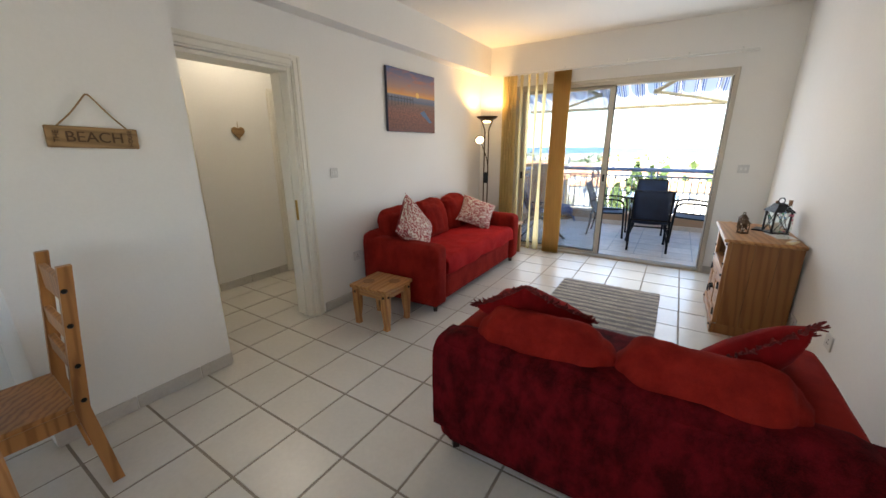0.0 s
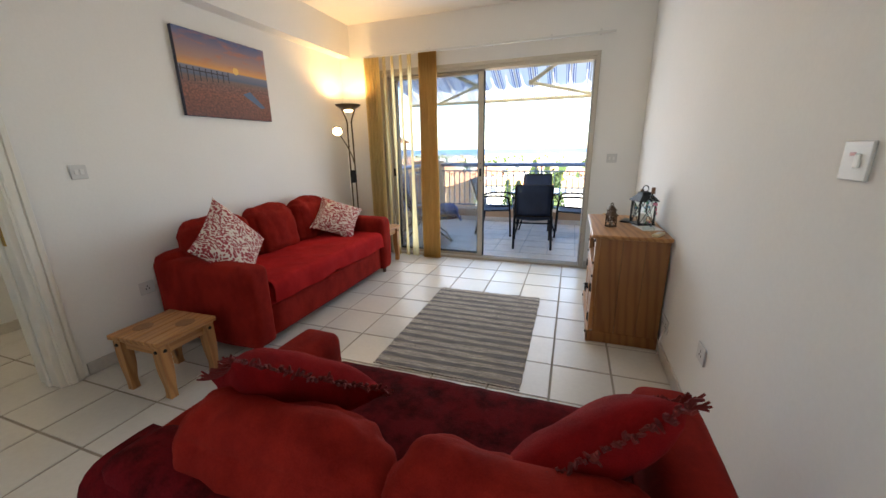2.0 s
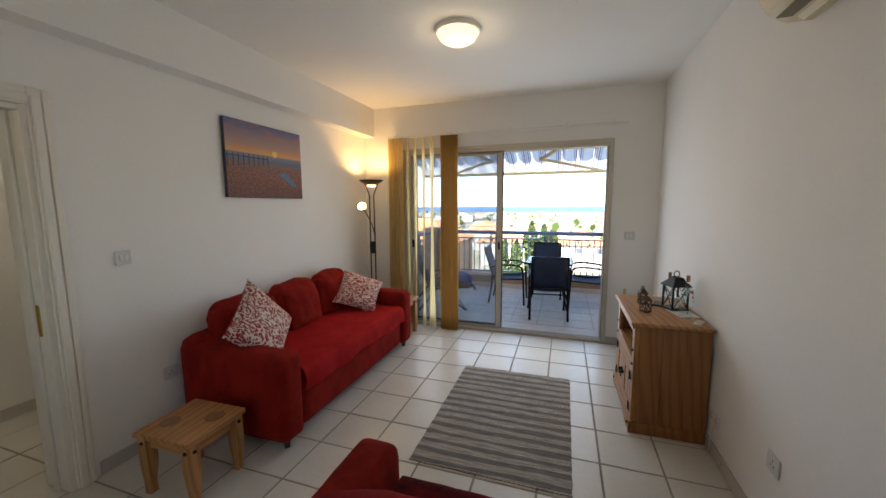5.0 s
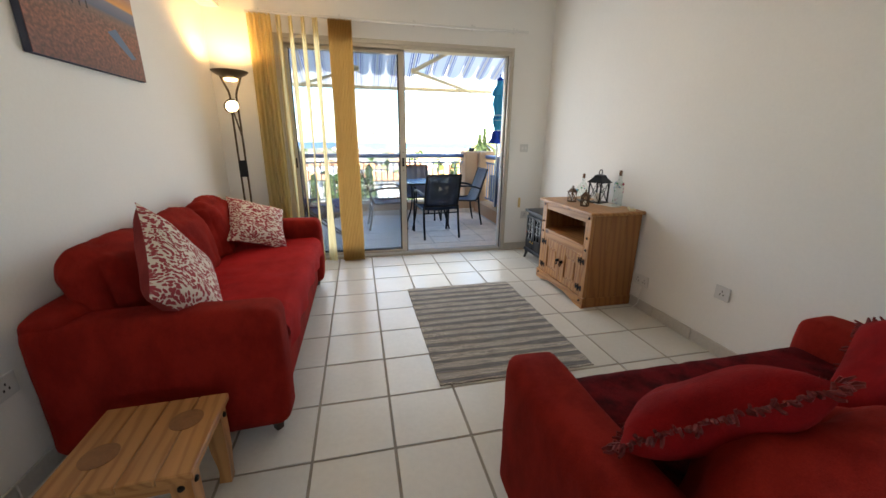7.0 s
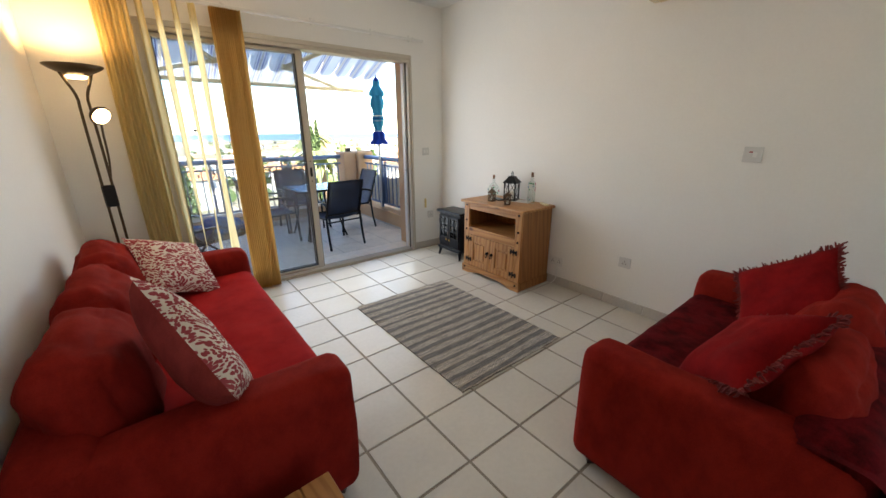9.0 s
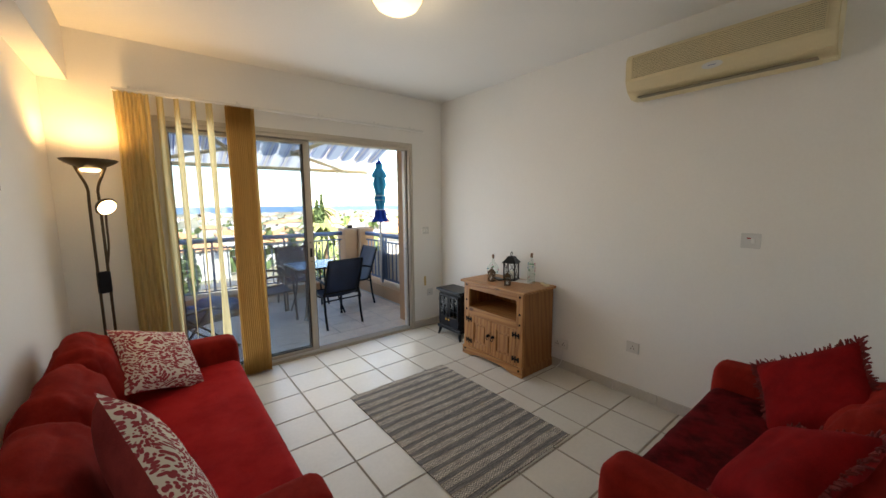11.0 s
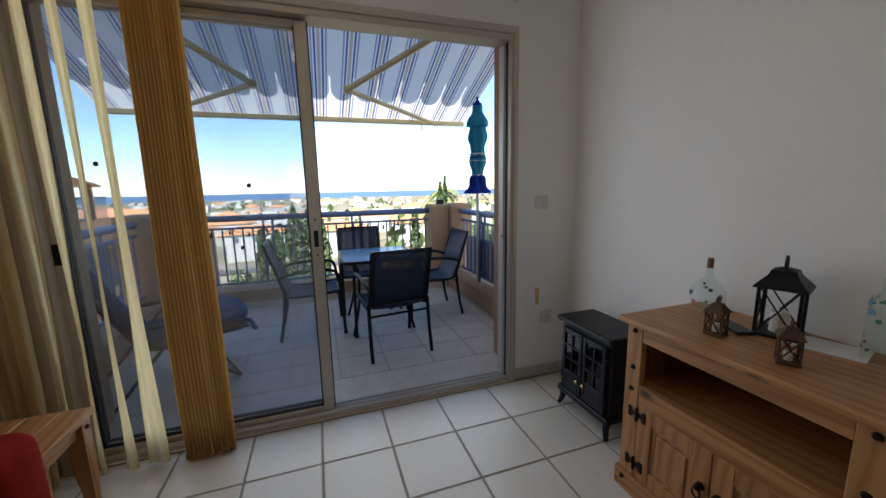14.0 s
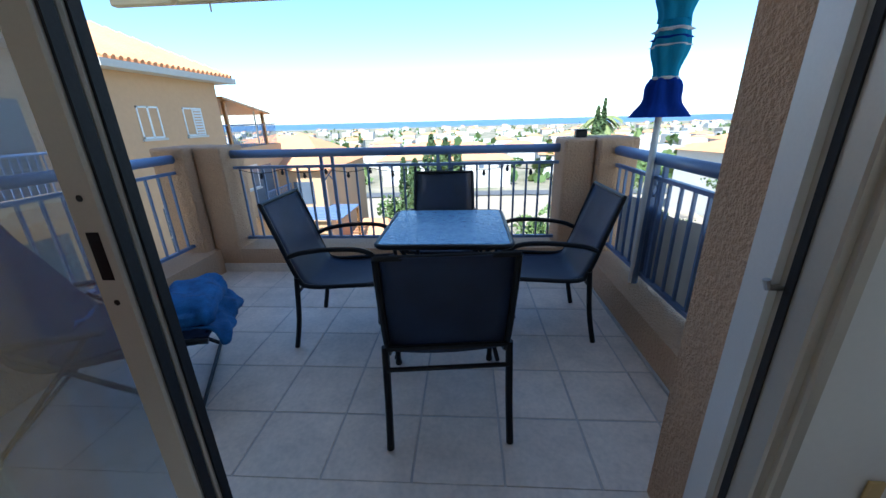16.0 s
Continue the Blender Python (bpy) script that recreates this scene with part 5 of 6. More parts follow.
def dining_chair(m):
    """Faces +y."""
    c = thing("dining_chair", "stained pine dining chair with black studs and a slatted back", "chair", m)
    w, hgt = 0.42, 1.05
    for s in (-1, 1):
        bm = bmesh.new()
        prof = [(-0.16, 0.0), (-0.205, 0.0), (-0.165, 0.42), (-0.20, 0.75), (-0.235, hgt), (-0.19, hgt), (-0.155, 0.75), (-0.115, 0.42)]
        x = s * (w / 2 - 0.017)
        r0 = [bm.verts.new((x - 0.017, y, z)) for y, z in prof]
        r1 = [bm.verts.new((x + 0.017, y, z)) for y, z in prof]
        bm.faces.new(r0[::-1]), bm.faces.new(r1)
        for k in range(8):
            bm.faces.new((r0[k], r0[(k + 1) % 8], r1[(k + 1) % 8], r1[k]))
        bmesh.ops.recalc_face_normals(bm, faces=bm.faces)
        p = part("back_post", bm, PINE_DARK, c)
        for z in (0.95, 0.80, 0.62, 0.46):
            part("stud", tube([(s * w / 2, -0.195 + (1 - z) * 0.08, z), (s * (w / 2 + 0.008), -0.195 + (1 - z) * 0.08, z)], [0.011, 0.006], 10), IRON, p, "black iron stud")
        part("front_leg", box(x - 0.02, x + 0.02, 0.16, 0.20, 0, 0.43, 0.004, 1), PINE_DARK, c)
        part("side_rail", box(x - 0.012, x + 0.012, -0.13, 0.16, 0.36, 0.43, 0.003, 1), PINE_DARK, c)
    for z0, z1, y in ((0.88, 1.0, -0.20), (0.72, 0.80, -0.175), (0.58, 0.66, -0.16)):
        part("back_slat", box(-w / 2 + 0.034, w / 2 - 0.034, y - 0.012, y + 0.012, z0, z1, 0.004, 1), PINE_DARK, c)
    part("seat", box(-w / 2 + 0.0, w / 2 - 0.0, -0.125, 0.22, 0.43, 0.455, 0.006, 1), PINE_DARK, c)
    part("front_rail", box(-w / 2 + 0.04, w / 2 - 0.04, 0.17, 0.19, 0.36, 0.43, 0.003, 1), PINE_DARK, c)
    return c


dining_chair(pose(-2.17, 0.20, 0, 0, 0, 178))
dt = thing("dining_table", "stained pine dining table", "table", pose(-1.86, -0.36, 0))
for k in range(5):
    part("plank", box(-0.45, 0.45, -0.45 + k * 0.18 + 0.001, -0.45 + (k + 1) * 0.18 - 0.001, 0.735, 0.765, 0.004, 1), PINE_X, dt)
for sx in (-1, 1):
    for sy in (-1, 1):
        part("leg", box(sx * 0.40 - 0.04, sx * 0.40 + 0.04, sy * 0.40 - 0.04, sy * 0.40 + 0.04, 0, 0.735, 0.006, 1), PINE_Z, dt)
    part("apron", box(sx * 0.40 - 0.012, sx * 0.40 + 0.012, -0.36, 0.36, 0.65, 0.735), PINE_Y, dt)
    part("apron", box(-0.36, 0.36, sx * 0.40 - 0.012, sx * 0.40 + 0.012, 0.65, 0.735), PINE_X, dt)

# ---- balcony ----
BX0, BX1, BY1 = -2.34, 0.90, 7.80
wall_piece("parapet_front", BX0 - 0.3, BX1 + 0.3, BY1, BY1 + 0.34, -0.5, 0.22, RENDER, "low ochre rendered balcony parapet", "parapet")
wall_piece("parapet_side", BX1, BX1 + 0.30, 5.76, BY1, -0.5, 0.22, RENDER, "low ochre rendered balcony parapet", "parapet")
wall_piece("parapet_west", BX0 - 0.30, BX0, 5.76, BY1, -0.5, 0.22, RENDER, "low ochre rendered balcony parapet", "parapet")
wall_piece("parapet_skirting", BX0, BX1 - 0.02, BY1 - 0.012, BY1, 0, 0.08, TILE_OUT, "tile skirting along the parapet", "baseboard")
wall_piece("parapet_skirting_side", BX1 - 0.012, BX1, 5.76, BY1 - 0.012, 0, 0.02, SKIRT, "tile skirting along the parapet", "baseboard")


def post(x0, x1, y0, y1, z1):
    bm = box(x0, x1, y0, y1, 0.1, z1, 0.025, 3)
    tagged(part("balcony_post", bm, RENDER), "square ochre rendered balcony post", "post", kind="structure")


post(0.685, 0.93, 7.79, 8.14, 1.13)
post(0.935, 1.235, 7.72, 8.14, 1.135)
post(-2.40, -2.155, 7.79, 8.14, 1.125)
post(-2.70, -2.405, 7.70, 8.14, 1.13)


def railing(m, length, z0, z1, ztop, gap=0.105, label="blue painted steel balcony railing"):
    r = thing("railing", label, "railing", m)
    part("handrail", tube([(0, 0, ztop), (length, 0, ztop)], 0.036, 14), RAIL_BLUE, r, smooth=True)
    part("top_bar", box(0, length, -0.015, 0.015, z1 - 0.012, z1 + 0.012), RAIL_BLUE, r)
    part("bottom_bar", box(0, length, -0.015, 0.015, z0 - 0.012, z0 + 0.012), RAIL_BLUE, r)
    n = int(length / gap)
    bar = part("baluster", box(-0.008, 0.008, -0.008, 0.008, z0 + 0.012, z1 - 0.012), RAIL_BLUE, r)
    bar.matrix_basis = pose(length / n * 0.5, 0, 0)
    slats("baluster", bar, [pose(length / n * (k + 0.5), 0, 0) for k in range(1, n)], r)
    for u in (0.3, 0.66) if length > 1.5 else (0.5,):
        for d in (-0.05, 0.05):
            part("standard", box(u * length + d - 0.012, u * length + d + 0.012, -0.012, 0.012, z0, ztop - 0.03), RAIL_BLUE, r)
        bm = bmesh.new()
        for s in (-1, 1):
            tb(bm, [(u * length - 0.045 * s, 0, z1 - 0.13), (u * length + 0.045 * s, 0, z1 - 0.02)], 0.005, 5)
        part("cross", bm, RAIL_BLUE, r)
    return r


railing(pose(-2.156, 7.95, 0), 2.842, 0.285, 0.935, 1.05)
side = railing(pose(1.08, 5.77, 0, 0, 0, 90), 1.95, 0.285, 0.93, 1.04, 0.12)
railing(pose(-2.52, 5.77, 0, 0, 0, 90), 1.93, 0.285, 0.93, 1.04, 0.12)
sc = thing("railing_screen", "cream cloth screen tied along the outside of the railing", "screen")
bm = bmesh.new()
grid = [[bm.verts.new((1.115 + 0.012 * math.sin(i * 0.9) + 0.006 * noise.noise((i, j * .6, 0)), 5.8 + 1.8 * i / 40, 0.245 + 0.50 * j / 6 + 0.02 * math.sin(i * .45) * (j / 6))) for j in range(7)] for i in range(41)]
for i in range(40):
    for j in range(6):
        bm.faces.new((grid[i][j], grid[i + 1][j], grid[i + 1][j + 1], grid[i][j + 1]))
part("cloth", bm, CLOTH_WHITE, sc, smooth=True)
# string of festoon bulbs along the front railing
fs = thing("festoon_string", "string of small dark festoon bulbs along the railing", "string lights")
wire = []
for k in range(29):
    u = k / 28
    wire.append((-2.10 + 2.75 * u, 7.928, 0.918 - 0.035 * abs(math.sin(u * math.pi * 7))))
part("wire", tube(wire, 0.003, 5), RUBBER, fs)
for k in range(1, 14):
    x, y, z = wire[2 * k]
    part("bulb", lathe([(0.006, z - 0.05), (0.016, z - 0.035), (0.010, z - 0.012), (0.008, z)], 8, (x, y)), RUBBER, fs)
bk = thing("post_lamp", "small black solar lamp on the balcony post", "lamp", pose(0.84, 7.93, 1.13))
part("body", box(-0.045, 0.045, -0.03, 0.03, 0.0, 0.055, 0.006, 1), BLACK, bk)
part("panel", box(-0.05, 0.05, -0.04, 0.04, 0.055, 0.065, 0.003, 1), BLACK_SATIN, bk)


def patio_chair(m, fabric=SLING):
    """Stacking sling chair, faces +y."""
    c = thing("patio_chair", "black steel patio chair with a navy mesh sling", "chair", m, "chairs round the patio table")
    w = 0.238
    for s in (-1, 1):
        x = s * w
        part("back_frame", tube(smoothed([(x, 0.24, 0.415), (x, 0.05, 0.405), (x, -0.17, 0.40), (x, -0.235, 0.46), (x, -0.31, 0.69), (x * 0.98, -0.375, 0.885)], 5), 0.0135, 8), BLACK, c)
        part("rear_leg", tube(smoothed([(x * 1.06, -0.30, 0.0), (x * 1.05, -0.26, 0.20), (x * 1.04, -0.235, 0.46)], 4), 0.0155, 8), BLACK, c)
        part("arm_and_leg", tube(smoothed([(x * 1.08, 0.27, 0.0), (x * 1.08, 0.255, 0.32), (x * 1.08, 0.235, 0.56), (x * 1.08, 0.17, 0.625), (x * 1.08, 0.0, 0.635), (x * 1.07, -0.18, 0.615), (x * 1.03, -0.265, 0.585)], 5), 0.0145, 8), BLACK, c)
        part("foot", lathe([(0.018, 0), (0.018, 0.02)], 8, (x * 1.08, 0.27)), RUBBER, c)
    for y, z in ((-0.375, 0.885), (-0.245, 0.455), (0.24, 0.405)):
        part("cross_bar", tube([(-w, y, z), (w, y, z)], 0.011, 8), BLACK, c)
    part("stretcher", tube([(-w * 1.05, -0.25, 0.36), (w * 1.05, -0.25, 0.36)], 0.010, 8), BLACK, c)
    bm = bmesh.new()
    prof = smoothed([(0, 0.25, 0.425), (0, 0.05, 0.395), (0, -0.16, 0.40), (0, -0.225, 0.465), (0, -0.30, 0.68), (0, -0.373, 0.89)], 5)
    cols = 8
    grid = []
    for p in prof:
        row = []
        for k in range(cols + 1):
            u = -1 + 2 * k / cols
            sag = 0.018 * (1 - u * u)
            row.append(bm.verts.new((u * (w - 0.008), p.y - (sag if p.z > 0.5 else 0), p.z - (sag if p.z < 0.5 else 0))))
        grid.append(row)
    for a1, b1 in zip(grid, grid[1:]):
        for k in range(cols):
            bm.faces.new((a1[k], a1[k + 1], b1[k + 1], b1[k]))
    got = bmesh.ops.extrude_face_region(bm, geom=bm.faces[:])
    for v in got["geom"]:
        if isinstance(v, bmesh.types.BMVert):
            v.co += Vector((0, -0.003, -0.003))
    part("sling", bm, fabric, c, "navy woven mesh sling", True)
    return c


ch = patio_chair(pose(-0.19, 6.23, 0, 0, 0, 6))
copy_thing(ch, pose(-0.835, 6.877, 0, 0, 0, -89))
copy_thing(ch, pose(0.375, 6.965, 0, 0, 0, 90))
copy_thing(ch, pose(-0.275, 7.43, 0, 0, 0, 180))

tbm = thing("patio_table", "square patio table with a blue rippled glass top", "table", pose(-0.205, 6.825, 0))


def ripple_glass():
    m = Mat("blue_ripple_glass")
    v = m.coords()
    m.base(m.ramp(m.noise(26, v, 3), (0.3, (0.05, 0.15, 0.30)), (0.7, (0.12, 0.27, 0.44))), 0.16)
    m.bump(m.noise(42, v, 1), 0.5, 0.006)
    return m.m


part("tabletop", box(-0.335, 0.335, -0.355, 0.355, 0.705, 0.716, 0.004, 1), ripple_glass(), tbm, "blue rippled glass")
rim = bmesh.new()
rr = []
for cx, cy, a0 in ((0.29, 0.31, 0), (-0.29, 0.31, 90), (-0.29, -0.31, 180), (0.29, -0.31, 270)):
    for k in range(5):
        a_ = radians(a0 + k * 22.5)
        rr.append((cx + 0.055 * math.cos(a_), cy + 0.055 * math.sin(a_), 0.703))
part("rim", tb(rim, rr, 0.014, 8, True), BLACK, tbm, smooth=True)
for sx in (-1, 1):
    for sy in (-1, 1):
        part("leg", tube(smoothed([(sx * 0.30, sy * 0.32, 0.69), (sx * 0.22, sy * 0.24, 0.62), (sx * 0.22, sy * 0.24, 0.3), (sx * 0.29, sy * 0.31, 0.0)], 5), 0.013, 8), BLACK, tbm)

# closed parasol tied to the side railing
pa = thing("parasol", "closed turquoise and blue striped parasol tied to the railing", "parasol", pose(1.03, 7.10, 0.028) @ Matrix.Diagonal((1, 1, 1.07, 1)))
part("pole", tube([(0, 0, 0.18), (-0.01, -0.03, 1.3)], 0.019, 10), WHITE_PL, pa)
part("lower_pole", tube([(0.012, 0.0, 0.18), (0.005, -0.01, 0.94)], 0.026, 10), RAIL_BLUE, pa)


def furled(z0, z1, r0, r1, folds, amp, seg=48, rows=10, flare=0.0, seed=0):
    bm = bmesh.new()
    rings = []
    for j in range(rows + 1):
        t = j / rows
        r = r0 + (r1 - r0) * t + flare * (1 - t) ** 3 + 0.012 * math.sin(t * 7 + seed)
        rings.append([bm.verts.new((-0.01 + (r * (1 + amp * math.cos(folds * 2 * math.pi * k / seg + t * 1.5 + 0.8 * noise.noise((k * .1, t * 2, seed))))) * math.cos(2 * math.pi * k / seg),
                                    -0.03 + (r * (1 + amp * math.cos(folds * 2 * math.pi * k / seg + t * 1.5))) * math.sin(2 * math.pi * k / seg), z0 + (z1 - z0) * t)) for k in range(seg)])
    for a1, b1 in zip(rings, rings[1:]):
        for k in range(seg):
            bm.faces.new((a1[k], a1[(k + 1) % seg], b1[(k + 1) % seg], b1[k]))
    bm.faces.new(rings[-1])
    return bm


part("skirt", furled(1.17, 1.36, 0.125, 0.055, 6, 0.22, flare=0.01, seed=2), PARASOL_BLUE, pa, "royal blue gathered skirt", True)
part("canopy", furled(1.36, 1.62, 0.07, 0.085, 5, 0.12, seed=4), PARASOL, pa, "", True)
for k in range(3):
    part("stripe", furled(1.50 + k * 0.035, 1.518 + k * 0.035, 0.086, 0.087, 5, 0.12, rows=2, seed=4), PARASOL_WHITE if k != 1 else PARASOL_BLUE, pa, "", True)
part("canopy", furled(1.62, 1.86, 0.085, 0.095, 5, 0.13, seed=4), PARASOL, pa, "", True)
part("canopy", furled(1.86, 2.06, 0.115, 0.05, 5, 0.10, seed=6), PARASOL, pa, "", True)
part("cap", furled(2.06, 2.15, 0.05, 0.008, 5, 0.06, rows=4), PARASOL_BLUE, pa, "blue cap", True)
part("tie", tube([(-0.01 + 0.062 * math.cos(q), -0.03 + 0.062 * math.sin(q), 1.36) for q in [2 * math.pi * k / 14 for k in range(14)]], 0.008, 6, True), PARASOL_WHITE, pa)


def relaxer(m):
    """Padded folding lounge chair with towels over it, faces +y."""
    c = thing("lounge_chair", "black folding lounge chair with blue towels thrown over it", "lounge chair", m)
    w = 0.30
    for s in (-1, 1):
        x = s * w
        part("frame", tube(smoothed([(x, -0.50, 1.08), (x, -0.28, 0.62), (x, -0.10, 0.42), (x, 0.35, 0.44), (x, 0.62, 0.40)], 5), 0.014, 8), BLACK, c)
        part("leg", tube([(x * 1.05, -0.42, 0.0), (x * 1.05, 0.12, 0.56)], 0.013, 8), BLACK, c)
        part("leg", tube([(x * 1.02, 0.50, 0.0), (x * 1.02, -0.18, 0.52)], 0.013, 8), BLACK, c)
        part("armrest", box(x * 1.08 - 0.025, x * 1.08 + 0.025, -0.25, 0.2, 0.56, 0.585, 0.008, 1), BLACK, c)
    for y in (-0.42, 0.50):
        part("foot_bar", tube([(-w * 1.05, y, 0.012), (w * 1.05, y, 0.012)], 0.012, 8), BLACK, c)

    def sheet(pts, width, thick, seed, rough=0.02):
        bm = bmesh.new()
        path = smoothed(pts, 7)
        cols = 16
        grid = [[bm.verts.new((-width / 2 + width * k / cols, p.y + rough * noise.noise((k * .3, i * .3, seed)), p.z + thick + rough * noise.noise((k * .35, i * .25, seed + 5)))) for k in range(cols + 1)] for i, p in enumerate(path)]
        for a1, b1 in zip(grid, grid[1:]):
            for k in range(cols):
                bm.faces.new((a1[k], a1[k + 1], b1[k + 1], b1[k]))
        got = bmesh.ops.extrude_face_region(bm, geom=bm.faces[:])
        for v in got["geom"]:
            if isinstance(v, bmesh.types.BMVert):
                v.co += Vector((0, -0.012, -0.014))
        return bm
    part("seat_pad", soft(0.54, 0.72, 0.10, pose(0, 0.24, 0.36), 0.045, 0.015, 12, 0.012, 6, 2), DARK_TOWEL, c, "dark padded seat", True)
    part("back_pad", soft(0.54, 0.10, 0.74, pose(0, -0.13, 0.42, 31, 0, 0), 0.045, 0.02, 12, 0.014, 6, 5), DARK_TOWEL, c, "dark padded backrest", True)
    part("towel", soft(0.50, 0.30, 0.13, pose(0, 0.50, 0.43), 0.06, 0.02, 14, 0.035, 8, 7), TOWEL, c, "bundled blue towel at the foot end", True)
    part("pad", sheet([(0, -0.54, 0.82), (0, -0.515, 1.08), (0, -0.46, 1.03), (0, -0.27, 0.62), (0, -0.10, 0.42), (0, 0.35, 0.44), (0, 0.62, 0.40)], 0.56, 0.012, 1), DARK_TOWEL, c, "dark padded seat", True)
    part("towel", sheet([(0, -0.55, 0.86), (0, -0.54, 1.08), (0, -0.46, 1.06), (0, -0.28, 0.66), (0, -0.10, 0.45)], 0.44, 0.02, 4, 0.035), TOWEL, c, "blue towel over the backrest", True)
    part("towel", sheet([(0, 0.22, 0.46), (0, 0.60, 0.43), (0, 0.72, 0.32)], 0.5, 0.02, 8, 0.04), TOWEL, c, "blue towel over the foot end", True)
    return c


relaxer(pose(-1.86, 6.19, 0, 0, 0, -64) @ Matrix.Diagonal((1, 0.8, 0.9, 1)))

# awning
aw = thing("awning", "blue, tan and white striped canvas awning on folding arms", "awning")
AY0, AZ0, AY1, AZ1, AX0, AX1 = 5.80, 2.96, 7.66, 2.16, -2.62, 1.10
bm = bmesh.new()
grid = []
for i in range(61):
    row = []
    for j in range(13):
        v = j / 12
        row.append(bm.verts.new((AX0 + (AX1 - AX0) * i / 60, AY0 + (AY1 - AY0) * v, AZ0 + (AZ1 - AZ0) * v - 0.02 * math.sin(math.pi * v))))
    grid.append(row)
for i in range(60):
    for j in range(12):
        bm.faces.new((grid[i][j], grid[i + 1][j], grid[i + 1][j + 1], grid[i][j + 1]))
part("canvas", bm, AWNING, aw, "striped canvas")
part("front_bar", box(AX0, AX1, AY1 - 0.01, AY1 + 0.05, AZ1 - 0.045, AZ1 + 0.02, 0.006, 1), CREAM_PL, aw, "cream front bar")
part("cassette", tube([(AX0, AY0, AZ0), (AX1, AY0, AZ0)], 0.05, 12), CREAM_PL, aw)
part("carrier_bar", box(AX0, AX1, 5.765, 5.80, AZ0 - 0.16, AZ0 - 0.10), CREAM_PL, aw)
for elbow, root, tip in (((-0.38, 7.0, 2.30), (0.76, 5.82, 2.79), (0.72, 7.64, 2.12)), ((-1.2, 7.0, 2.30), (-2.30, 5.82, 2.79), (-2.15, 7.64, 2.12))):
    part("arm", bx(tube([root, elbow], 0.028, 8), elbow[0] - 0.035, elbow[0] + 0.035, elbow[1] - 0.035, elbow[1] + 0.035, elbow[2] - 0.035, elbow[2] + 0.035, 0.01, 1), CREAM_PL, aw, "cream folding arm")
    part("forearm", tube([elbow, tip], 0.024, 8), CREAM_PL, aw, "cream folding arm")
for x in (-1.9, 0.55):
    part("hook", tube([(x, AY1 + 0.02, AZ1 - 0.04), (x, AY1 + 0.02, AZ1 - 0.10)], 0.006, 6), CREAM_PL, aw)

# tiled eaves over the facade
ev = thing("roof_eaves", "terracotta tiled eaves above the balcony wall", "roof", kind="structure")
part("slab", box(-7, 6, 2.5, 5.80, 3.82, 3.88), PLASTER, ev)
first = part("roof_tile", tube([(0, 5.1, 4.10), (0, 5.86, 3.95)], 0.11, 10), ROOF, ev)
first.matrix_basis = pose(-6.9, 0, 0)
slats("roof_tile", first, [pose(-6.9 + 0.235 * k, 0, 0) for k in range(1, 55)], ev)
wall_piece("facade_upper", -3.3, 1.22, 5.44, 5.76, 3.6, 3.82, RENDER, "rough ochre rendered wall under the eaves")

# ---- outside ----


def height(x, y):
    """Hillside that falls away to the coast."""
    d = max(0.0, y - 10)
    return -7.5 - 4.5 * (1 - math.exp(-d / 60)) - 13.0 * (1 - math.exp(-d / 420)) + 0.5 * noise.noise((x * 0.01, y * 0.01, 3)) - 0.0025 * max(0, d - 900)


gm = Mat("hillside_ground")
gv = gm.coords()
gc = gm.ramp(gm.noise(0.022, gv, 3, 0.5), (0.36, (0.06, 0.085, 0.025)), (0.46, (0.20, 0.17, 0.10)), (0.56, (0.33, 0.27, 0.19)), (0.68, (0.09, 0.11, 0.04)))
gm.base(gm.mix(0.35, gc, gm.ramp(gm.noise(0.5, gv, 3), (0.3, (0.07, 0.085, 0.03)), (0.7, (0.33, 0.28, 0.20)))), 0.95)
bm = bmesh.new()
ys = [-60, -30, 0, 8, 14, 20, 26, 32, 40, 50, 60, 75, 95, 120, 160, 210, 280, 360, 460, 600, 760, 950, 1150, 1300]
xs = [-2600, -1500, -900, -600, -400, -280, -200, -140, -100, -70, -50, -35, -22, -12, -4, 4, 12, 22, 35, 50, 70, 100, 140, 200, 280, 400, 600, 900, 1500, 2600]
grid = [[bm.verts.new((x, y, height(x, y))) for y in ys] for x in xs]
for i in range(len(xs) - 1):
    for j in range(len(ys) - 1):
        bm.faces.new((grid[i][j], grid[i + 1][j], grid[i + 1][j + 1], grid[i][j + 1]))
tagged(part("ground", bm, gm.m, smooth=True), "dry Mediterranean hillside falling to the coast", "ground", kind="structure")
sea = Mat("sea_water")
sea.base(sea.ramp(sea.noise(0.004, sea.coords((1, 4, 1)), 3), (0.3, (0.012, 0.055, 0.14)), (0.7, (0.02, 0.085, 0.19))), 0.35)
bm = bmesh.new()
bm.faces.new([bm.verts.new(p) for p in ((-4000, 1150, -25.6), (4000, 1150, -25.6), (4000, 4600, -25.6), (-4000, 4600, -25.6))])
tagged(part("water", bm, sea.m), "calm blue sea reaching the horizon", "sea", kind="structure")


def pad(name, label, category, pts, mat, lift):
    bm = bmesh.new()
    bm.faces.new([bm.verts.new((x, y, height(x, y) + lift)) for x, y in pts])
    bmesh.ops.subdivide_edges(bm, edges=bm.edges[:], cuts=3, use_grid_fill=True)
    for v in bm.verts:
        v.co.z = height(v.co.x, v.co.y) + lift
    tagged(part(name, bm, mat), label, category, kind="structure")


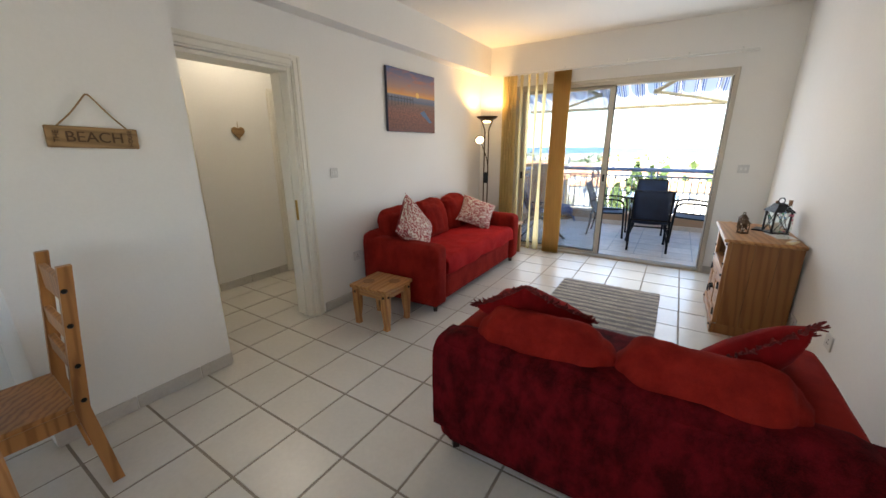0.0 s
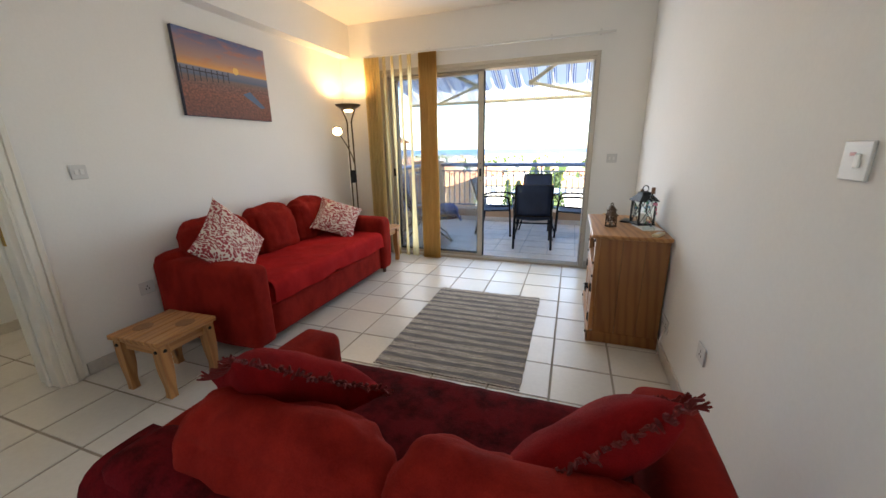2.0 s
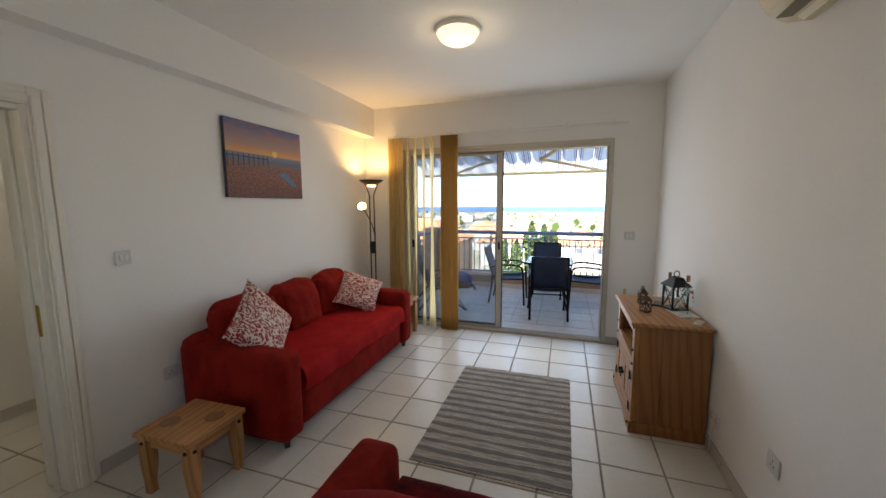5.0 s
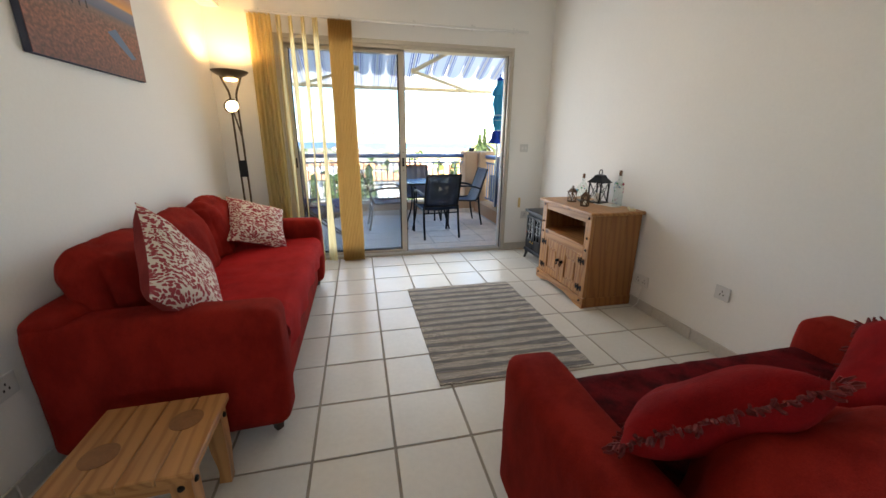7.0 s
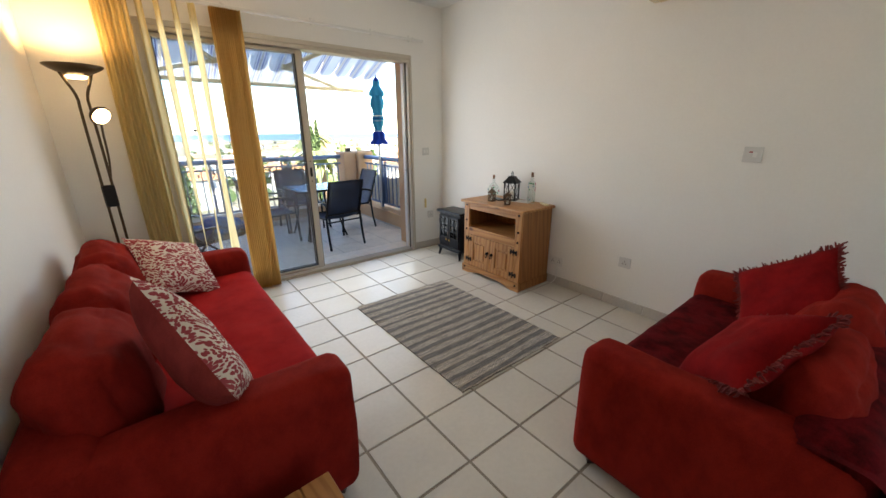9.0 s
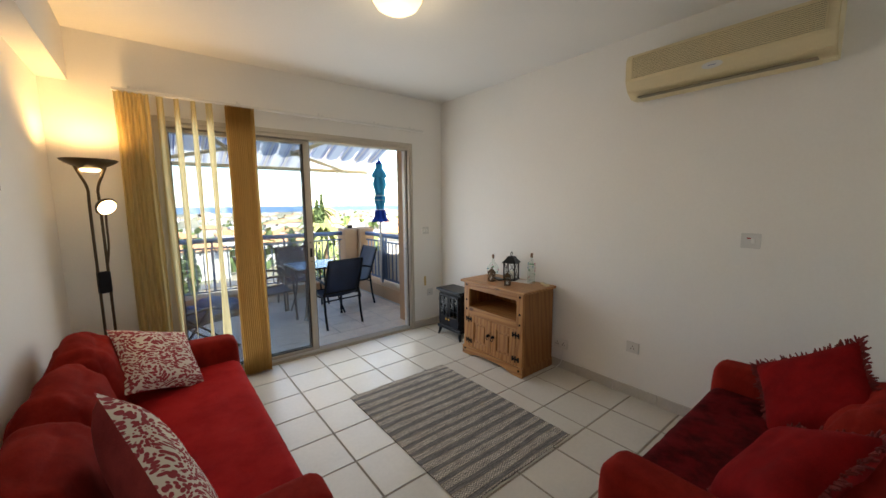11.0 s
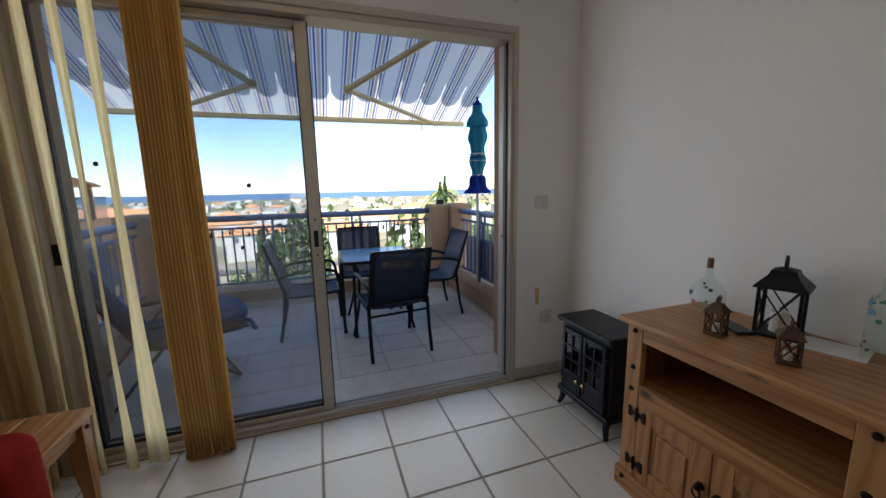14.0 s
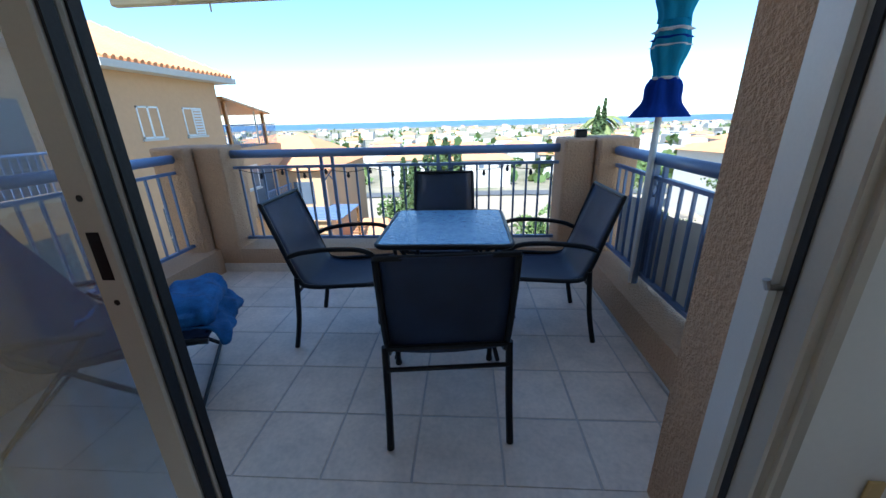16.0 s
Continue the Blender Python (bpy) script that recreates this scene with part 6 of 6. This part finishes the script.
pad("plot", "bare sandy building plot", "ground", ((-22, 44), (26, 44), (34, 68), (-26, 68)), SAND, 0.12)
pad("road", "asphalt road across the hillside", "road", ((-60, 69), (70, 69), (70, 75), (-60, 75)), ASPHALT, 0.2)
pad("lawn", "green garden lawn by the pool", "lawn", ((2, 24), (16, 24), (17, 36), (2, 36)), LAWN, 0.1)
pad("pavement", "pale paved pool terrace", "pavement", ((-3, 16), (14, 16), (14, 23.5), (-3, 23.5)), PLASTER, 0.1)

rng = random.Random(5)


def house_mesh(bm, x, y, w, d, h, z):
    bx(bm, x - w / 2, x + w / 2, y - d / 2, y + d / 2, z - 3, z + h)


town = bmesh.new()
roofs = bmesh.new()
for k in range(520):
    y = 130 + 900 * rng.random() ** 1.3
    x = rng.uniform(-1.25, 1.25) * y
    w, d, h = rng.uniform(7, 16), rng.uniform(7, 13), rng.choice((3.2, 5.5, 6.2))
    z = height(x, y)
    house_mesh(town, x, y, w, d, h, z)
    if rng.random() < 0.45:
        c = [roofs.verts.new((x + sx * w * .54, y + sy * d * .54, z + h)) for sx, sy in ((-1, -1), (1, -1), (1, 1), (-1, 1))]
        t = [roofs.verts.new((x + sx * w * .2, y, z + h + 1.8)) for sx in (-1, 1)]
        for q in ((c[0], c[1], t[1], t[0]), (c[2], c[3], t[0], t[1]), (c[1], c[2], t[1]), (c[3], c[0], t[0])):
            roofs.faces.new(q)
tw = tagged(thing("town", "distant white houses of a coastal town", "town"), kind="stuff")
part("town_walls", town, TOWN, tw)
part("town_roofs", roofs, ROOF, tw)


def leaf_clump(bm, p, s, rg):
    d = Vector((rg.gauss(0, 1), rg.gauss(0, 1), rg.gauss(0, 0.7))).normalized()
    u = d.orthogonal().normalized()
    w = d.cross(u)
    q = [bm.verts.new(p + (u * a_ + w * b1) * s) for a_, b1 in ((-1, -.5), (0.1, -.8), (1, 0.1), (0.2, 0.8), (-.8, .5))]
    bm.faces.new(q)


woods = bmesh.new()
for k in range(900):
    y = 85 + 850 * rng.random() ** 1.6
    x = rng.uniform(-1.25, 1.25) * y
    z = height(x, y)
    s = rng.uniform(1.5, 4.0)
    tall = rng.random() < 0.12
    for q in range(9):
        p = Vector((x + rng.gauss(0, s * (0.2 if tall else .55)), y + rng.gauss(0, s * .4), z + (rng.uniform(0, 9) if tall else abs(rng.gauss(s * .6, s * .4)))))
        leaf_clump(woods, p, s * 0.5, rng)
tagged(part("far_trees", woods, LEAF, None), "scattered trees and shrubs between distant houses", "trees", kind="stuff")


def cypress(m, h, r, seed):
    rg = random.Random(seed)
    t = thing("cypress_tree", "slender dark green cypress tree", "tree", m, "garden cypresses")
    part("trunk", tube([(0, 0, 0), (0.03, 0, h * .5), (0, 0.02, h * .9)], [0.14, 0.09, 0.02], 8), BARK, t)
    bm = bmesh.new()
    for k in range(1500):
        v = rg.random() ** 0.85
        rad = r * (0.35 + 0.9 * v) * (1 - v) ** 0.55 * 1.25 * math.sqrt(rg.random() * 0.7 + 0.3) * (1 + 0.25 * math.sin(v * 23 + seed))
        a_ = rg.uniform(0, 6.283)
        leaf_clump(bm, Vector((rad * math.cos(a_), rad * math.sin(a_), 0.25 + v * (h - 0.25))), rg.uniform(0.07, 0.16), rg)
    part("crown", bm, LEAF_DARK, t, "dense feathery crown")
    return t


for k, (x, y, h, r) in enumerate(((-3.2, 27, 8.0, 0.75), (-2.2, 27.5, 9.4, 0.85), (-1.4, 28.5, 9.2, 0.8), (-0.6, 26.5, 8.6, 0.7), (-4.9, 33, 8.0, 0.6), (7.2, 34, 9.0, 0.7), (10.9, 38, 11.7, 0.5), (11.6, 38.6, 12.3, 0.42), (19, 27, 8.0, 0.8))):
    cypress(pose(x, y, height(x, y)), h, r, k)


def bush(m, h, r, seed, label="rounded green garden tree"):
    rg = random.Random(seed)
    t = thing("garden_tree", label, "tree", m)
    part("trunk", tube([(0, 0, 0), (0.05, 0.03, h * .5)], [0.12, 0.07], 8), BARK, t)
    for k in range(4):
        a_ = k * 1.6 + seed
        part("limb", tube([(0.05, 0.03, h * .4), (r * .5 * math.cos(a_), r * .5 * math.sin(a_), h * .72)], [0.05, 0.02], 6), BARK, t)
    bm = bmesh.new()
    lobes = [(Vector((rg.gauss(0, r * .45), rg.gauss(0, r * .45), h * .65 + rg.gauss(0, h * .14))), r * rg.uniform(.35, .6)) for _ in range(8)]
    for k in range(900):
        c, rad = rg.choice(lobes)
        d = Vector((rg.gauss(0, 1), rg.gauss(0, 1), rg.gauss(0, 1))).normalized()
        leaf_clump(bm, c + d * rad * rg.uniform(.6, 1.05), rg.uniform(0.08, 0.2), rg)
    part("crown", bm, LEAF, t, "leafy uneven crown")


for k, (x, y, h, r) in enumerate(((4.0, 30, 4.0, 1.9), (9.5, 33, 3.0, 1.8), (12, 30, 2.2, 1.6), (15, 34, 3.0, 2.0), (18, 31, 2.6, 2.0), (23, 28, 3, 2.2), (27, 42, 5, 3), (-7, 40, 4.2, 2.2), (-11, 36, 4, 2.2), (24, 62, 6, 4), (34, 58, 6, 4))):
    bush(pose(x, y, height(x, y)), h, r, k + 20)


def palm(m, h, seed):
    rg = random.Random(seed)
    t = thing("palm_tree", "palm tree with arching grey-green fronds", "tree", m)
    part("trunk", tube([(0, 0, 0), (0.1, 0, h * .5), (0, 0, h)], [0.25, 0.2, 0.2], 8), BARK, t)
    for k in range(26):
        a_, up = rg.uniform(0, 6.283), rg.uniform(-0.3, 1.2)
        bm = bmesh.new()
        prev = None
        for q in range(7):
            s = q / 6
            c = Vector((math.cos(a_) * 2.2 * s, math.sin(a_) * 2.2 * s, h + up * 1.6 * s - 1.7 * s * s))
            wv = Vector((-math.sin(a_), math.cos(a_), 0)) * 0.35 * math.sin(math.pi * min(1, s * .85 + .12))
            row = (bm.verts.new(c - wv + Vector((0, 0, -.18 * s))), bm.verts.new(c), bm.verts.new(c + wv + Vector((0, 0, -.18 * s))))
            if prev:
                bm.faces.new((prev[0], prev[1], row[1], row[0]))
                bm.faces.new((prev[1], prev[2], row[2], row[1]))
            prev = row
        part("frond", bm, PALM, t)


palm(pose(9.0, 31.0, height(9, 31)), 8.9, 3)
palm(pose(13.0, 44.0, height(13, 44)), 11.0, 4)

# sun beds beside the pool terrace
for k in range(3):
    lb = thing("sun_bed", "blue poolside sun bed", "sun bed", pose(5.2 + k * 0.95, 22.0, height(5, 22) + 0.1, 0, 0, 4), "sun beds by the pool")
    part("mattress", box(-0.33, 0.33, -0.9, 0.45, 0.28, 0.36, 0.02, 1), plain("sunbed_blue", (0.02, 0.22, 0.50), 0.6), lb)
    br = part("backrest", box(-0.33, 0.33, 0, 0.75, 0, 0.07, 0.02, 1), plain("sunbed_blue", (0.02, 0.22, 0.50), 0.6), lb)
    br.matrix_basis = pose(0, 0.43, 0.30, 42, 0, 0)
    for sx in (-1, 1):
        for y in (-0.8, 0.4):
            part("leg", box(sx * 0.28 - 0.02, sx * 0.28 + 0.02, y - 0.02, y + 0.02, 0, 0.28), WHITE_PL, lb)


def far_window(parent, y0, y1, z0, z1, x, shutter=False):
    w = part("window", box(x - 0.12, x - 0.04, y0, y1, z0, z1), plain("far_window_glass", (0.16, 0.19, 0.22), 0.15), parent, "dark glazed window")
    fr_ = bmesh.new()
    for a0, a1, c0, c1 in ((y0, y0 + .05, z0, z1), (y1 - .05, y1, z0, z1), ((y0 + y1) / 2 - .03, (y0 + y1) / 2 + .03, z0, z1), (y0, y1, z0, z0 + .05), (y0, y1, z1 - .05, z1)):
        bx(fr_, x - 0.05, x + 0.015, a0, a1, c0, c1)
    part("window_frame", fr_, ALU_WHITE, w, "white frame")
    part("sill", box(x, x + 0.07, y0 - .05, y1 + .05, z0 - .07, z0), PLASTER, w)
    if shutter:
        bm = bmesh.new()
        for k in range(9):
            bx(bm, x + 0.0, x + 0.03, (y0 + y1) / 2 + .03, y1 - .05, z0 + .07 + k * .1 * (z1 - z0), z0 + .07 + (k * .1 + .06) * (z1 - z0))
        part("shutter", bm, GREY_PL, w, "grey louvred shutter")


def far_balcony(parent, y0, y1, z, x, out=1.2):
    b = part("balcony", bx(box(x, x + out, y0, y1, z - .2, z), x + out - .12, x + out, y0, y1, z, z + .3), FACADE, parent)
    part("rail", tube([(x + out - .06, y0, z + 1.05), (x + out - .06, y1, z + 1.05)], 0.03, 6), RAIL_BLUE, b)
    bm = bmesh.new()
    n = int((y1 - y0) / .14)
    for k in range(n + 1):
        yy = y0 + (y1 - y0) * k / n
        bx(bm, x + out - .07, x + out - .05, yy - .01, yy + .01, z + .3, z + 1.03)
    part("balusters", bm, RAIL_BLUE, b)
    part("door", box(x - .1, x + .006, y0 + .4, y1 - .4, z, z + 2.1), plain("far_window_glass", (0.10, 0.12, 0.15), 0.2), b, "dark glazed balcony door")


ab = thing("apartment_building", "ochre rendered apartment block with a terracotta roof", "building", pose(-9.4, 1.8, 0))
part("wall", box(-9, 0, 4.0, 17.2, -9, 2.85), FACADE, ab)
part("wall", box(-9, 0.0, 17.2, 21.5, -9, 0.35), FACADE, ab, "lower wing")
part("parapet", box(-9, 0.06, 4.0, 12.5, 2.85, 3.3), FACADE, ab)
bm = bmesh.new()
c = [bm.verts.new(p) for p in ((-9.4, 12.3, 2.9), (0.5, 12.3, 2.9), (0.5, 17.7, 2.9), (-9.4, 17.7, 2.9))]
t = [bm.verts.new(p) for p in ((-5.5, 15, 4.3), (-2.2, 15, 4.3))]
for q in ((c[0], c[1], t[1], t[0]), (c[2], c[3], t[0], t[1]), (c[1], c[2], t[1]), (c[3], c[0], t[0])):
    bm.faces.new(q)
roof = part("roof", bm, ROOF, ab, "hipped terracotta roof")
bm = bmesh.new()
for k in range(24):
    y = 12.45 + k * 0.22
    v = 1 - abs(y - 15) / 2.7
    tb(bm, [(0.5, y, 2.95), (0.5 - 2.7 * v, y, 2.95 + 1.4 * v)], 0.075, 6)
part("tile_row", bm, ROOF, roof)
part("fascia", box(-9.4, 0.52, 12.25, 17.75, 2.72, 2.9), PLASTER, roof, "white eaves board")
for y0, y1, sh in ((13.45, 14.25, False), (15.25, 16.15, True)):
    far_window(ab, y0, y1, 0.95, 1.85, 0, sh)
    far_window(ab, y0, y1, -2.0, -1.0, 0, sh)
far_window(ab, 11.6, 12.6, 0.95, 1.85, 0)
for z in (0.0, -2.9, -5.8):
    far_balcony(ab, 7.2, 11.0, z - .2, 0)
far_balcony(ab, 13.0, 14.6, -3.2, 0, 0.8)
far_balcony(ab, 18.2, 20.6, -2.6, 0, 0.7)
far_window(ab, 18.0, 19.0, -1.4, -0.4, 0)
far_window(ab, 19.8, 20.8, -4.4, -3.4, 0)
tr = part("terrace_rail", tube([(-0.05, 17.25, 1.25), (-0.05, 21.4, 1.25)], 0.03, 6), RAIL_BLUE, ab)
bm = bmesh.new()
for k in range(34):
    bx(bm, -0.06, -0.04, 17.3 + k * .12, 17.32 + k * .12, .35, 1.24)
part("balusters", bm, RAIL_BLUE, tr)
pg = part("pergola", box(-4, 0.2, 17.2, 20.6, 2.2, 2.28), PINE_DARK, ab, "dark timber pergola roof")
pg.matrix_basis = Matrix.Translation((0, 17.2, 2.2)) @ pose(0, 0, 0, -9, 0, 0) @ Matrix.Translation((0, -17.2, -2.2))
for y in (17.6, 20.3):
    part("pergola_post", box(-0.12, 0.0, y - .06, y + .06, .35, 2.2 - (y - 17.2) * .15), PINE_DARK, ab)
part("curtain", hanging(-0.06, 0.0, 2, 0.05, 19.6, 0.4, 1.8), CLOTH_WHITE, ab, "white terrace curtain", True)


def villa(m, w, d, h, label, seed=0):
    v = thing("villa", label, "house", m)
    part("wall", box(-w / 2, w / 2, -d / 2, d / 2, -4, h), PLASTER if seed % 2 else FACADE, v)
    bm = bmesh.new()
    c = [bm.verts.new((sx * w * .55, sy * d * .55, h)) for sx, sy in ((-1, -1), (1, -1), (1, 1), (-1, 1))]
    t = [bm.verts.new((sx * w * .2, 0, h + 1.5)) for sx in (-1, 1)]
    for q in ((c[0], c[1], t[1], t[0]), (c[2], c[3], t[0], t[1]), (c[1], c[2], t[1]), (c[3], c[0], t[0]), tuple(c[::-1])):
        bm.faces.new(q)
    part("roof", bm, ROOF, v, "terracotta roof")
    for k in range(3):
        x = -w / 2 + w * (k + .5) / 3
        part("window", box(x - .5, x + .5, -d / 2 - .03, -d / 2 + .02, h - 1.7, h - .6), plain("far_window_glass", (0.10, 0.12, 0.15), 0.2), v)
    return v


villa(pose(-10.5, 26, -5.5), 7, 7, 4.6, "ochre house with a terracotta roof beyond the block", 0)
villa(pose(-5.2, 24.5, -9.0), 3.4, 5, 3.6, "low ochre pavilion with a red tiled roof", 0)
villa(pose(33, 52, -10.5, 0, 0, 20), 10, 9, 7.4, "white two-storey villa with a tiled roof", 1)
villa(pose(3, 86, -12.5), 12, 9, 5.6, "white villa with a tiled roof", 1)
villa(pose(-14, 92, -12.5, 0, 0, 8), 11, 9, 5.2, "white villa with a tiled roof", 1)
villa(pose(24, 98, -12.5, 0, 0, -8), 12, 9, 5.2, "white villa with a tiled roof", 1)

# blue slatted pergola in the gardens
pe = thing("garden_pergola", "blue slatted garden pergola", "pergola", pose(-7.2, 21.5, -5.2))
first = part("slat", box(-1.6, 1.6, -0.06, 0.06, 2.4, 2.46), RAIL_BLUE, pe)
first.matrix_basis = pose(0, -1.4, 0)
slats("slat", first, [pose(0, -1.4 + .28 * k, 0) for k in range(1, 11)], pe)
for sx in (-1.5, 1.5):
    part("beam", box(sx - .05, sx + .05, -1.6, 1.6, 2.3, 2.4), PINE_DARK, pe)
    for sy in (-1.4, 1.4):
        part("post", box(sx - .05, sx + .05, sy - .05, sy + .05, -3.5, 2.3), PINE_DARK, pe)

# ---- tiled floors ----
tiled_floor("floor", "large pale beige glazed ceramic floor tiles with brown grout", -3.3, XR, -2.75, 5.30, 0.355, 0.355, -1.155, 2.44, TILE, GROUT, 0.009)
tiled_floor("floor_hall", "pale beige glazed floor tiles in the hall", -3.92, -3.3, 0.75, 4.1, 0.355, 0.355, -1.155, 2.44, TILE, GROUT, 0.009)
tiled_floor("balcony_floor", "warm beige matt balcony floor tiles", BX0, BX1, 5.76, BY1, 0.357, 0.342, -0.303, 5.752, TILE_OUT, GROUT_OUT, 0.006, -0.002)
